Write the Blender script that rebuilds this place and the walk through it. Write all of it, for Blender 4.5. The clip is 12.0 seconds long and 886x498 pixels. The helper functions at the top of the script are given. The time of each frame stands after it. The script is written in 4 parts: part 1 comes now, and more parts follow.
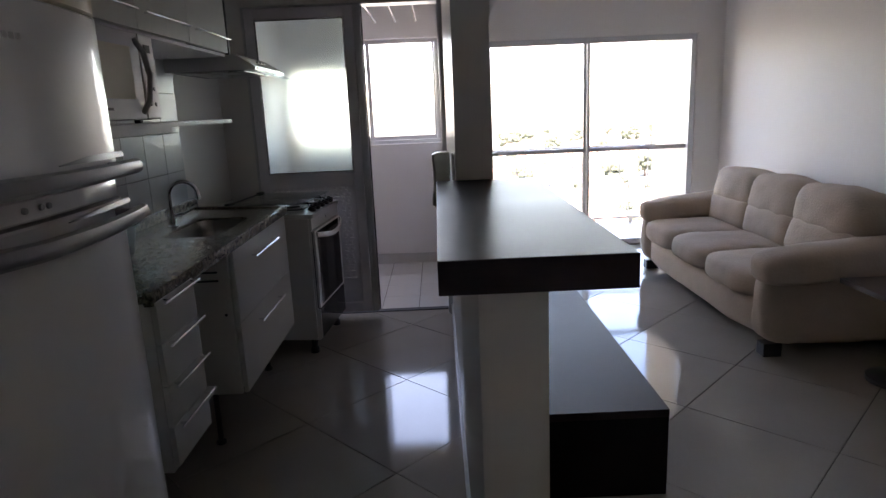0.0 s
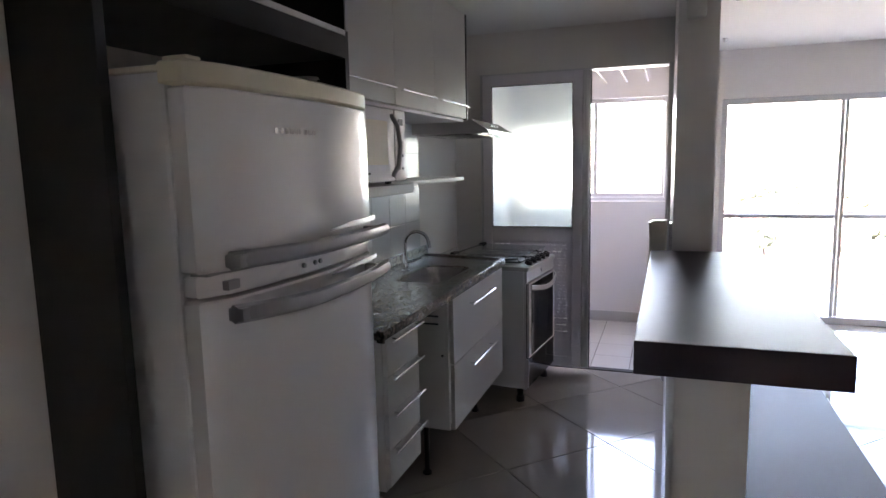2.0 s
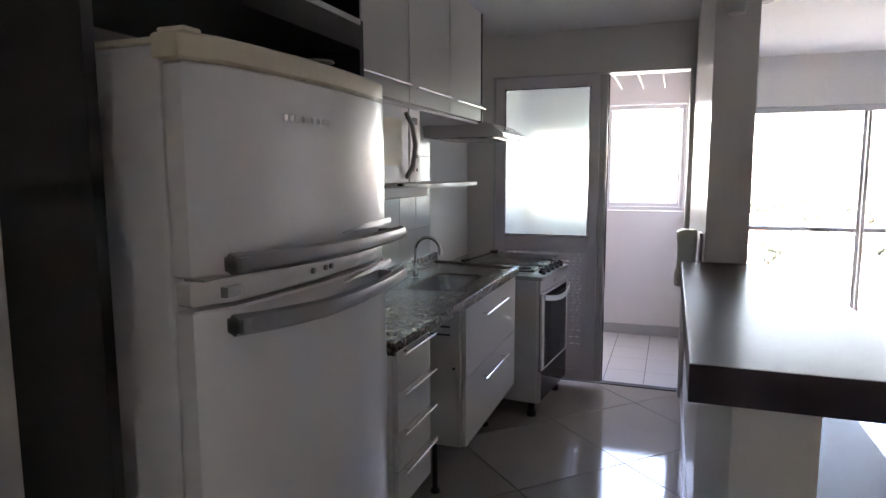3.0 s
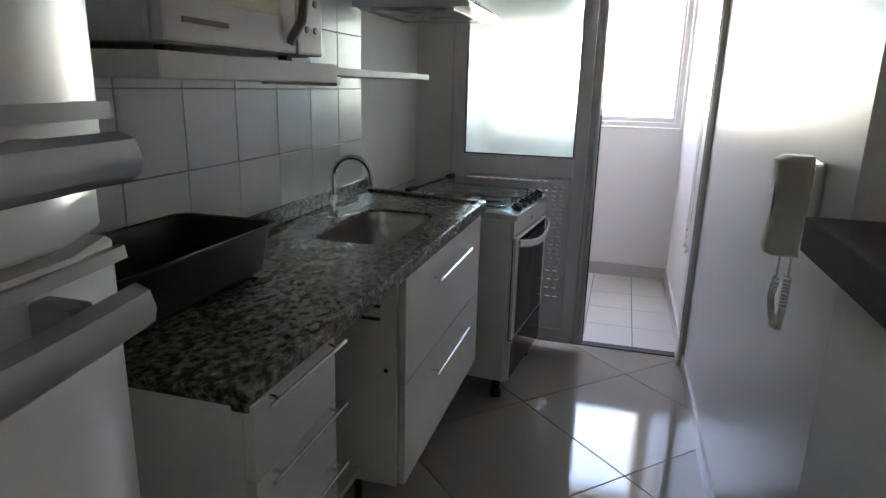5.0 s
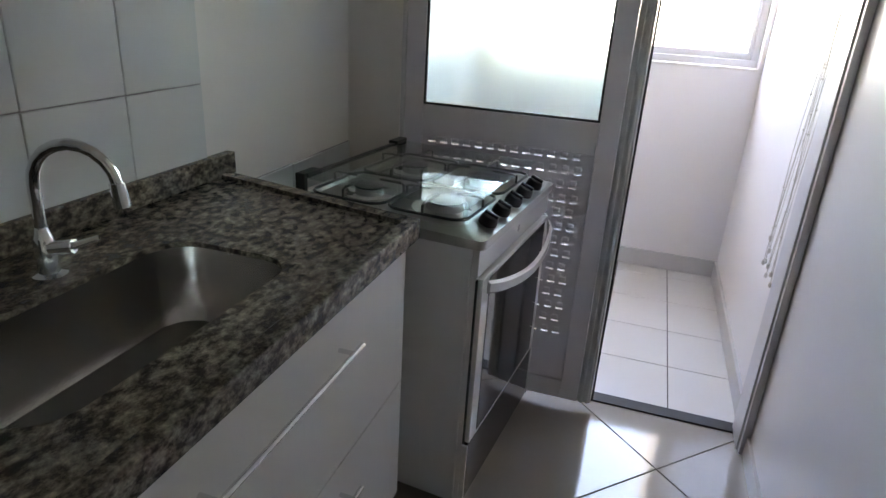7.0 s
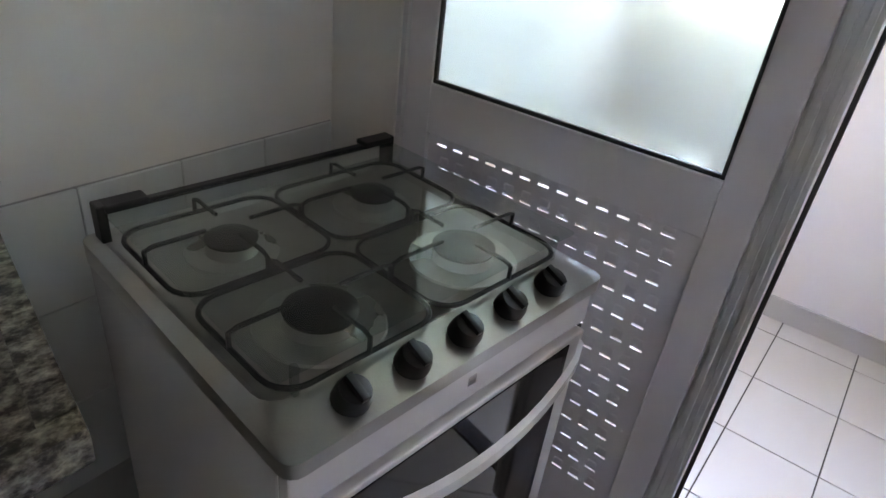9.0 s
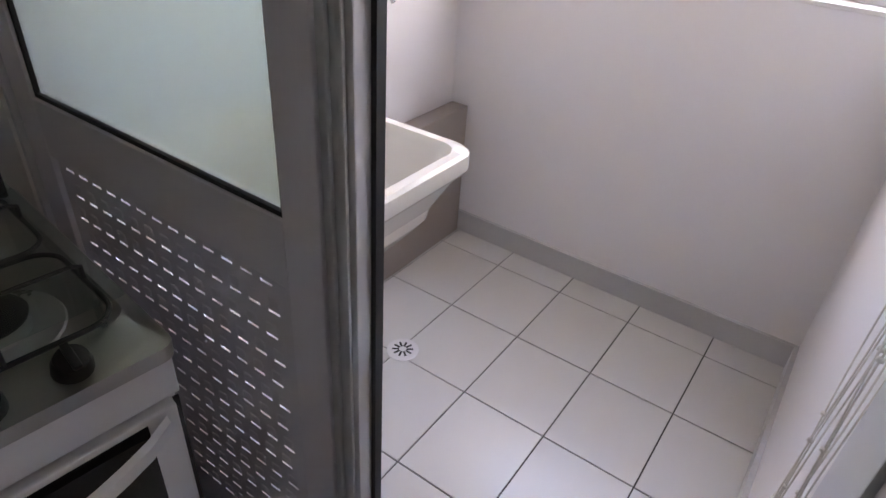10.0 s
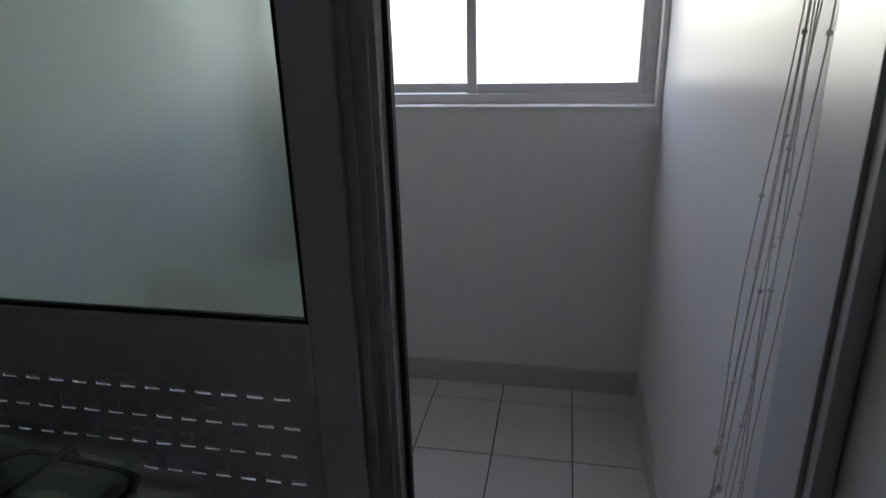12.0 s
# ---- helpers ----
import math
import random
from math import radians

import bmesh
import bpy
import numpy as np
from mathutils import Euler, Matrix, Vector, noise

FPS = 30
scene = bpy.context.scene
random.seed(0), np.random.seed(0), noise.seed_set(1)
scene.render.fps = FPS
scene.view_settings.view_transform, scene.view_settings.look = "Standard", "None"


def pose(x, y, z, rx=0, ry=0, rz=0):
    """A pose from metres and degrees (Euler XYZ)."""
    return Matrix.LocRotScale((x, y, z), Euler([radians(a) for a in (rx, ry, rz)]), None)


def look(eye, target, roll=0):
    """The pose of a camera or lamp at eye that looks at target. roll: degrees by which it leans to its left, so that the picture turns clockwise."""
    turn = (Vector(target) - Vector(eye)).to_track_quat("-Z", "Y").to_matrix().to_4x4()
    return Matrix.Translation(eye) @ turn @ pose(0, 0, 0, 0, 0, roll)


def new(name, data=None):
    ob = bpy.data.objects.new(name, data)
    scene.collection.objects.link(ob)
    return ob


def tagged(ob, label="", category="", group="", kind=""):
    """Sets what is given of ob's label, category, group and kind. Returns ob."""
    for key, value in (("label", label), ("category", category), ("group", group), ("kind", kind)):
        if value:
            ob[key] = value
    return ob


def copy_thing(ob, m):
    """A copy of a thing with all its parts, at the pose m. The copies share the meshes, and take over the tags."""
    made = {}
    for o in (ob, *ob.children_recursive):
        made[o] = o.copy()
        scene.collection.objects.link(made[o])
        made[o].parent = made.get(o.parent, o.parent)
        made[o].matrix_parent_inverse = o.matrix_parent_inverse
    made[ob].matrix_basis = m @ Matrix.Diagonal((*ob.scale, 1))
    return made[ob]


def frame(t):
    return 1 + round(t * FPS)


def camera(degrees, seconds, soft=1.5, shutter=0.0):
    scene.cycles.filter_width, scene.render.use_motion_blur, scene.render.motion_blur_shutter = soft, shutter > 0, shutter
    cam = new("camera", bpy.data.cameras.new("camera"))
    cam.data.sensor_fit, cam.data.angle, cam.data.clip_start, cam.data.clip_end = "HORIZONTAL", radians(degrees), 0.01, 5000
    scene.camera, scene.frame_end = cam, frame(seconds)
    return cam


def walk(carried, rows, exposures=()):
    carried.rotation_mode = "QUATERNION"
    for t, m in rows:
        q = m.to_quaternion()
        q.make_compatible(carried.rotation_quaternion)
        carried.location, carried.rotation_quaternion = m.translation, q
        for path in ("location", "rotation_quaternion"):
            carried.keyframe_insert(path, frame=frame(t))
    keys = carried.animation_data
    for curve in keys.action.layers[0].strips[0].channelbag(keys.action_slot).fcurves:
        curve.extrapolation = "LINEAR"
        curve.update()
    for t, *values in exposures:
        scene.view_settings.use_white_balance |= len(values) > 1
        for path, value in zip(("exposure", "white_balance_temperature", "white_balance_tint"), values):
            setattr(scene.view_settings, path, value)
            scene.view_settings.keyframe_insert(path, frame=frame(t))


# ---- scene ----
cam = camera(70.47, 12.0)
PATH = [
    (0, (-0.063, -0.276, 1.398), (-0.059, 1.675, 0.961), -2.5),
    (0.5, (-0.015, -0.349, 1.397), (-0.34, 1.573, 0.951), -2.0),
    (1, (-0.03, -0.386, 1.421), (-0.586, 1.481, 0.97), -1.3),
    (1.5, (-0.027, -0.4, 1.448), (-0.666, 1.457, 1.072), -0.9),
    (2, (-0.022, -0.387, 1.467), (-0.691, 1.479, 1.198), -1.2),
    (2.5, (-0.033, -0.372, 1.464), (-0.729, 1.489, 1.233), -1.0),
    (3, (-0.107, -0.272, 1.446), (-0.788, 1.593, 1.201), -0.2),
    (3.2, (-0.17, -0.215, 1.432), (-0.823, 1.655, 1.159), -0.2),
    (4.8, (-0.367, 0.586, 1.371), (-0.985, 2.425, 0.883), 1.2),
    (5, (-0.399, 0.722, 1.356), (-0.918, 2.586, 0.85), 1.5),
    (5.5, (-0.462, 1.002, 1.359), (-0.86, 2.868, 0.758), 0.3),
    (6, (-0.464, 1.343, 1.339), (-0.908, 3.173, 0.666), 1.5),
    (6.5, (-0.48, 1.649, 1.32), (-0.97, 3.444, 0.585), 1.8),
    (6.7, (-0.484, 1.777, 1.34), (-0.988, 3.573, 0.618), 2.4),
    (8.3, (-0.54, 2.75, 1.326), (-1.422, 4.257, 0.351), 7.9),
    (8.5, (-0.535, 2.829, 1.332), (-1.473, 4.298, 0.349), 8.0),
    (9, (-0.45, 2.97, 1.358), (-1.437, 4.382, 0.343), 7.1),
    (9.5, (-0.298, 3.307, 1.362), (-1.231, 4.719, 0.297), 7.4),
    (10, (-0.131, 3.507, 1.403), (-1.04, 4.903, 0.296), 4.3),
    (10.5, (-0.139, 3.658, 1.376), (-0.942, 5.105, 0.252), 1.9),
    (11, (-0.162, 3.691, 1.403), (-0.875, 5.36, 0.564), 1.1),
    (11.5, (-0.211, 3.553, 1.404), (-0.732, 5.354, 0.705), 1.5),
    (12, (-0.314, 3.247, 1.374), (-0.68, 5.094, 0.699), -1.5),
]
walk(cam, [(t, look(eye, target, roll)) for t, eye, target, roll in PATH],
     [(0, 4.1, 7100, 25), (1.5, 5.25, 7000, 26), (3.2, 5.45, 7000, 24), (4.8, 5.4, 7100, 17), (6.5, 5.6, 7200, 17), (8.3, 6.15, 7100, 16), (9.0, 6.1, 7200, 18), (9.5, 5.75, 7300, 22), (10.0, 5.15, 7600, 23), (10.5, 4.8, 7900, 24), (11.0, 3.9, 7600, 22), (11.5, 3.0, 7200, 20), (12, 3.2, 6900, 14)])

# ---- light ----
SUN_EL, SUN_AZ = 50.0, 200.0
world = bpy.data.worlds.new("world")
scene.world = world
world.use_nodes = True
wn = world.node_tree.nodes
sky = wn.new("ShaderNodeTexSky")
sky.sky_type = "NISHITA"
sky.sun_disc = False
sky.sun_elevation, sky.sun_rotation = radians(SUN_EL), radians(SUN_AZ)
wn["Background"].inputs["Strength"].default_value = 0.15
world.node_tree.links.new(sky.outputs[0], wn["Background"].inputs["Color"])
sun = new("sun", bpy.data.lights.new("sun", "SUN"))
sun.data.energy, sun.data.angle, sun.data.color = 3.0, radians(0.5), (1.0, 0.95, 0.88)
sun_dir = Vector((math.sin(radians(SUN_AZ)) * math.cos(radians(SUN_EL)), math.cos(radians(SUN_AZ)) * math.cos(radians(SUN_EL)), math.sin(radians(SUN_EL))))
sun.matrix_world = look(sun_dir * 50, (0, 0, 0))


def window_light(name, eye, target, w, h, watts):
    """Sky light standing in a window's opening."""
    ob = new(name, bpy.data.lights.new(name, "AREA"))
    ob.data.shape, ob.data.size, ob.data.size_y, ob.data.energy, ob.data.color = "RECTANGLE", w, h, watts, (0.93, 0.96, 1.0)
    ob.matrix_world = look(eye, target)
    return ob


window_light("laundry_window_light", (-0.70, 5.76, 1.58), (-0.66, 0, 1.35), 1.25, 0.85, 0.46)

# ---- materials ----


def material(name, color, rough=0.5, metal=0.0, vary=0.06, scale=6.0, fine=120.0, bump=0.05, dist=0.002, spec=0.5, coat=0.0, island=0.0):
    """A surface with colour and gloss that vary at two scales, and a fine relief."""
    m = bpy.data.materials.new(name)
    m.use_nodes = True
    nt = m.node_tree
    p = nt.nodes["Principled BSDF"]
    p.inputs["Metallic"].default_value = metal
    p.inputs["Specular IOR Level"].default_value = spec
    p.inputs["Coat Weight"].default_value = coat
    co = nt.nodes.new("ShaderNodeTexCoord")
    n1, n2 = nt.nodes.new("ShaderNodeTexNoise"), nt.nodes.new("ShaderNodeTexNoise")
    n1.inputs["Scale"].default_value, n1.inputs["Detail"].default_value = scale, 5
    n2.inputs["Scale"].default_value, n2.inputs["Detail"].default_value = fine, 3
    for n in (n1, n2):
        nt.links.new(co.outputs["Object"], n.inputs["Vector"])
    mx = nt.nodes.new("ShaderNodeMix")
    mx.data_type = "RGBA"
    mx.inputs[6].default_value = (*[c * (1 - vary) for c in color], 1)
    mx.inputs[7].default_value = (*[min(1, c * (1 + vary)) for c in color], 1)
    ad = nt.nodes.new("ShaderNodeMath")
    ad.operation = "MULTIPLY_ADD"
    ad.inputs[1].default_value, ad.inputs[2].default_value = 0.3, -0.15
    nt.links.new(n2.outputs[0], ad.inputs[0])
    ad2 = nt.nodes.new("ShaderNodeMath")
    nt.links.new(n1.outputs[0], ad2.inputs[0])
    nt.links.new(ad.outputs[0], ad2.inputs[1])
    fac = ad2
    if island:
        inf = nt.nodes.new("ShaderNodeObjectInfo")
        a3 = nt.nodes.new("ShaderNodeMath")
        a3.operation = "MULTIPLY_ADD"
        a3.inputs[1].default_value = island
        nt.links.new(inf.outputs["Random"], a3.inputs[0])
        nt.links.new(ad2.outputs[0], a3.inputs[2])
        fac = a3
    nt.links.new(fac.outputs[0], mx.inputs[0])
    nt.links.new(mx.outputs[2], p.inputs["Base Color"])
    mr = nt.nodes.new("ShaderNodeMapRange")
    mr.inputs[3].default_value, mr.inputs[4].default_value = rough * 0.8, min(1, rough * 1.2)
    nt.links.new(n1.outputs[0], mr.inputs[0])
    nt.links.new(mr.outputs[0], p.inputs["Roughness"])
    if bump:
        b = nt.nodes.new("ShaderNodeBump")
        b.inputs["Strength"].default_value, b.inputs["Distance"].default_value = bump, dist
        nt.links.new(n2.outputs[0], b.inputs["Height"])
        nt.links.new(b.outputs[0], p.inputs["Normal"])
    return m


def granite():
    m = material("granite", (0.16, 0.145, 0.12), 0.24, spec=0.4, bump=0.0)
    nt = m.node_tree
    p = nt.nodes["Principled BSDF"]
    co = nt.nodes.new("ShaderNodeTexCoord")
    mp = nt.nodes.new("ShaderNodeMapping")
    mp.inputs["Scale"].default_value = (1.0, 0.7, 1.0)
    mp.inputs["Rotation"].default_value = (0, 0, 0.6)
    nt.links.new(co.outputs["Object"], mp.inputs[0])
    a, b = nt.nodes.new("ShaderNodeTexNoise"), nt.nodes.new("ShaderNodeTexVoronoi")
    a.inputs["Scale"].default_value, a.inputs["Detail"].default_value, a.inputs["Roughness"].default_value = 64, 7, 0.68
    b.inputs["Scale"].default_value = 120
    nt.links.new(mp.outputs[0], a.inputs["Vector"])
    nt.links.new(mp.outputs[0], b.inputs["Vector"])
    r = nt.nodes.new("ShaderNodeValToRGB")
    e = r.color_ramp.elements
    e[0].position, e[0].color = 0.30, (0.030, 0.027, 0.022, 1)
    e[1].position, e[1].color = 0.72, (0.36, 0.315, 0.235, 1)
    for pos, c in ((0.42, (0.050, 0.042, 0.034, 1)), (0.50, (0.120, 0.104, 0.080, 1)), (0.57, (0.185, 0.165, 0.130, 1))):
        k = e.new(pos)
        k.color = c
    nt.links.new(a.outputs[0], r.inputs[0])
    mx = nt.nodes.new("ShaderNodeMix")
    mx.data_type, mx.blend_type = "RGBA", "OVERLAY"
    mx.inputs[0].default_value = 0.35
    nt.links.new(r.outputs[0], mx.inputs[6])
    nt.links.new(b.outputs["Distance"], mx.inputs[7])
    hs = nt.nodes.new("ShaderNodeHueSaturation")
    hs.inputs["Saturation"].default_value = 0.95
    nt.links.new(mx.outputs[2], hs.inputs["Color"])
    nt.links.new(hs.outputs[0], p.inputs["Base Color"])
    return m


def glass(name, color=(1, 1, 1), rough=0.0, thin=True):
    m = bpy.data.materials.new(name)
    m.use_nodes = True
    nt = m.node_tree
    p = nt.nodes["Principled BSDF"]
    p.inputs["Base Color"].default_value = (*color, 1)
    p.inputs["Transmission Weight"].default_value = 1
    p.inputs["Roughness"].default_value = rough
    p.inputs["IOR"].default_value = 1.45
    if thin:
        tr, lw, gl, mx = (nt.nodes.new("ShaderNode" + k) for k in ("BsdfTransparent", "LayerWeight", "BsdfGlossy", "MixShader"))
        pw, ma = nt.nodes.new("ShaderNodeMath"), nt.nodes.new("ShaderNodeMath")
        pw.operation, ma.operation = "POWER", "MULTIPLY_ADD"
        pw.inputs[1].default_value, ma.inputs[1].default_value, ma.inputs[2].default_value = 5, 0.85, 0.04
        lw.inputs["Blend"].default_value = 0.5
        tr.inputs[0].default_value = (*color, 1)
        gl.inputs["Roughness"].default_value = 0.02
        nt.links.new(lw.outputs["Facing"], pw.inputs[0])
        nt.links.new(pw.outputs[0], ma.inputs[0])
        nt.links.new(ma.outputs[0], mx.inputs[0])
        nt.links.new(tr.outputs[0], mx.inputs[1])
        nt.links.new(gl.outputs[0], mx.inputs[2])
        nt.links.new(mx.outputs[0], nt.nodes["Material Output"].inputs[0])
    return m


WALL = material("white_wall_paint", (0.78, 0.75, 0.74), 0.30, vary=0.03, scale=1.5, fine=90, bump=0.12, dist=0.001, spec=0.22)
WALL_MATT = material("warm_white_paint", (0.74, 0.71, 0.68), 0.6, vary=0.03, scale=1.5, fine=110, bump=0.15, dist=0.001)
CEIL = material("ceiling_paint", (0.76, 0.75, 0.74), 0.7, vary=0.02, scale=2, bump=0.1, dist=0.001)
PORC = material("polished_porcelain", (0.33, 0.30, 0.265), 0.07, vary=0.10, scale=3, fine=60, bump=0.0, spec=0.42, island=0.12)
GROUT_D = material("dark_grout", (0.06, 0.055, 0.05), 0.8)
CERAM = material("white_floor_ceramic", (0.62, 0.605, 0.58), 0.26, vary=0.012, scale=1.2, bump=0.04, island=0.06)
GROUT = material("brown_grout", (0.075, 0.07, 0.065), 0.85, vary=0.25, scale=3)
SKIRT = material("skirting_ceramic", (0.50, 0.49, 0.48), 0.3)
WTILE = material("white_wall_tile", (0.66, 0.67, 0.66), 0.16, vary=0.03, scale=5, bump=0.03, island=0.05)
WGROUT = material("light_grout", (0.34, 0.33, 0.32), 0.8)
ALU = material("painted_aluminium", (0.76, 0.72, 0.76), 0.42, metal=0.05, vary=0.04, bump=0.03)
ALU_L = material("light_aluminium", (0.62, 0.61, 0.62), 0.34, metal=0.3, vary=0.04, bump=0.03)
GASKET = material("black_rubber", (0.02, 0.02, 0.022), 0.6)
STEEL = material("brushed_steel", (0.50, 0.49, 0.47), 0.28, metal=1.0, vary=0.1, scale=8, fine=300, bump=0.1)
CHROME = material("chrome", (0.75, 0.75, 0.76), 0.10, metal=1.0, vary=0.02, bump=0.0)
MELAM = material("white_melamine", (0.66, 0.635, 0.60), 0.38, vary=0.03, scale=2, bump=0.04)
DARKW = material("dark_wenge_laminate", (0.030, 0.024, 0.027), 0.30, vary=0.25, scale=4, fine=160, bump=0.12, spec=0.5)
BLACKL = material("black_laminate", (0.012, 0.011, 0.012), 0.42, vary=0.2)
# same bench laminate with shade put into its colour, for ends and front
BENCH_SHADE = material("bench_laminate_shaded", (0.008, 0.006, 0.006), 0.5, vary=0.2, spec=0.15)
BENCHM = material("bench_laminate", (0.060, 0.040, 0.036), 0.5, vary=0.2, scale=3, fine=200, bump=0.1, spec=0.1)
BARTOP = material("bar_laminate", (0.050, 0.038, 0.046), 0.33, vary=0.18, scale=3, fine=220, bump=0.10, spec=0.08)
HOBST = material("brushed_hob_steel", (0.42, 0.41, 0.39), 0.30, metal=1.0, vary=0.12, scale=10, fine=300, bump=0.1)
SINKST = material("satin_sink_steel", (0.42, 0.405, 0.385), 0.25, metal=1.0, vary=0.05, scale=5, fine=300, bump=0.06)
ENAMEL = material("white_enamel", (0.72, 0.70, 0.70), 0.20, vary=0.02, scale=2, fine=220, bump=0.03, coat=0.3)
ENAMEL_T = material("textured_enamel", (0.66, 0.65, 0.65), 0.4, vary=0.02, scale=2, fine=500, bump=0.25, dist=0.001)
CREAM = material("yellowed_plastic", (0.70, 0.62, 0.47), 0.35, vary=0.06, scale=5)
GREYPL = material("grey_handle_plastic", (0.30, 0.30, 0.31), 0.33, metal=0.3)
BLACKP = material("black_plastic", (0.010, 0.010, 0.011), 0.38, vary=0.2)
IRON = material("black_enamelled_wire", (0.015, 0.015, 0.016), 0.35)
OVENG = material("dark_oven_glass", (0.012, 0.012, 0.014), 0.06, bump=0.0)
SUEDE = material("beige_suede", (0.50, 0.41, 0.335), 0.9, vary=0.16, scale=7, fine=70, bump=0.5, dist=0.004, spec=0.2)
TANKM = material("glazed_ceramic", (0.74, 0.71, 0.65), 0.14, vary=0.02, scale=2, bump=0.0)
TAUPE = material("taupe_board", (0.30, 0.255, 0.23), 0.45, vary=0.05)
CORD = material("cotton_cord", (0.72, 0.68, 0.62), 0.9, vary=0.2, scale=40)
PHONE = material("ivory_plastic", (0.80, 0.75, 0.66), 0.33, vary=0.03)
CREAMW = material("cream_render", (0.75, 0.60, 0.45), 0.8, vary=0.06)
GRANITE = granite()
CLEAR = glass("clear_glass")
LID = glass("green_tinted_glass", (0.88, 0.92, 0.91))
FROST = glass("frosted_glass", (0.66, 0.80, 0.77), 0.24, thin=False)

# ---- builders ----
ORIGIN = {}


def thing(name, label, category, loc, group="", kind=""):
    ob = new(name)
    ob.empty_display_size = 0.1
    ob.location = loc
    ORIGIN[ob.name] = Vector(loc)
    return tagged(ob, label, category, group, kind)


def part(name, bm, mat, parent=None, label="", smooth=False, kind=""):
    """One bmesh, in world metres, as one mesh under its thing (or as a piece of the setting)."""
    me = bpy.data.meshes.new(name)
    if parent is not None:
        bmesh.ops.translate(bm, verts=bm.verts, vec=-ORIGIN[parent.name])
    bmesh.ops.recalc_face_normals(bm, faces=bm.faces)
    bm.to_mesh(me)
    bm.free()
    me.materials.append(mat)
    if smooth:
        for f in me.polygons:
            f.use_smooth = True
        me.set_sharp_from_angle(angle=radians(40))
    ob = new(name, me)
    if parent is not None:
        ob.parent = parent
        ORIGIN[ob.name] = ORIGIN[parent.name]
    else:
        ORIGIN[ob.name] = Vector((0, 0, 0))
    return tagged(ob, label, "", "", kind)


def setting(name, bm, mat, label=""):
    return part(name, bm, mat, None, label, kind="structure")


def box(bm, x0, x1, y0, y1, z0, z1, bevel=0.0, seg=2):
    r = bmesh.ops.create_cube(bm, size=1)
    vs = r["verts"]
    bmesh.ops.scale(bm, verts=vs, vec=(abs(x1 - x0), abs(y1 - y0), abs(z1 - z0)))
    bmesh.ops.translate(bm, verts=vs, vec=((x0 + x1) / 2, (y0 + y1) / 2, (z0 + z1) / 2))
    if bevel:
        es = list({e for v in vs for e in v.link_edges})
        bmesh.ops.bevel(bm, geom=es, offset=bevel, segments=seg, profile=0.6, affect="EDGES")
    return bm


def nb(*boxes, bevel=0.0, seg=2):
    bm = bmesh.new()
    for b in boxes:
        box(bm, *b, bevel=bevel, seg=seg)
    return bm


def tube(bm, pts, r, n=10, closed=False):
    """A round bar along points; r is a radius or one for each point."""
    pts = [Vector(p) for p in pts]
    rings = []
    up = Vector((0, 0, 1))
    prev = None
    for i, p in enumerate(pts):
        a = pts[i - 1] if (i or closed) else p
        b = pts[(i + 1) % len(pts)] if (i < len(pts) - 1 or closed) else p
        t = (b - a).normalized()
        if prev is None:
            u = t.cross(up)
            if u.length < 0.01:
                u = t.cross(Vector((1, 0, 0)))
            u.normalize()
        else:
            u = (prev - t * prev.dot(t)).normalized()
        prev = u
        v = t.cross(u)
        rr = r[i] if isinstance(r, (list, tuple)) else r
        rings.append([bm.verts.new(p + (u * math.cos(2 * math.pi * k / n) + v * math.sin(2 * math.pi * k / n)) * rr) for k in range(n)])
    m = len(rings)
    for i in range(m if closed else m - 1):
        for k in range(n):
            bm.faces.new((rings[i][k], rings[i][(k + 1) % n], rings[(i + 1) % m][(k + 1) % n], rings[(i + 1) % m][k]))
    if not closed:
        bm.faces.new(rings[0])
        bm.faces.new(rings[-1][::-1])
    return bm


def lathe(bm, cx, cy, prof, n=24, axis="z"):
    """Turned shape from (radius, height) pairs; closed at both ends when the radius there is not 0."""
    rings = []
    for r, h in prof:
        ring = []
        for k in range(n):
            a = 2 * math.pi * k / n
            c, s = r * math.cos(a), r * math.sin(a)
            ring.append(bm.verts.new((cx + c, cy + s, h) if axis == "z" else ((h, cx + c, cy + s) if axis == "x" else (cx + c, h, cy + s))))
        rings.append(ring)
    for i in range(len(rings) - 1):
        for k in range(n):
            bm.faces.new((rings[i][k], rings[i][(k + 1) % n], rings[i + 1][(k + 1) % n], rings[i + 1][k]))
    bm.faces.new(rings[0])
    bm.faces.new(rings[-1][::-1])
    return bm


def rrect(x0, x1, y0, y1, r, n=6):
    out = []
    for cx, cy, a0 in ((x1 - r, y1 - r, 0), (x0 + r, y1 - r, 90), (x0 + r, y0 + r, 180), (x1 - r, y0 + r, 270)):
        for k in range(n + 1):
            a = radians(a0 + 90 * k / n)
            out.append((cx + r * math.cos(a), cy + r * math.sin(a)))
    return out


def loft(bm, loops, cap0=True, cap1=True):
    """Skin over loops of equally many points."""
    rs = [[bm.verts.new(p) for p in l] for l in loops]
    n = len(rs[0])
    for a, b in zip(rs, rs[1:]):
        for k in range(n):
            bm.faces.new((a[k], a[(k + 1) % n], b[(k + 1) % n], b[k]))
    if cap0:
        bm.faces.new(rs[0])
    if cap1:
        bm.faces.new(rs[-1][::-1])
    return bm


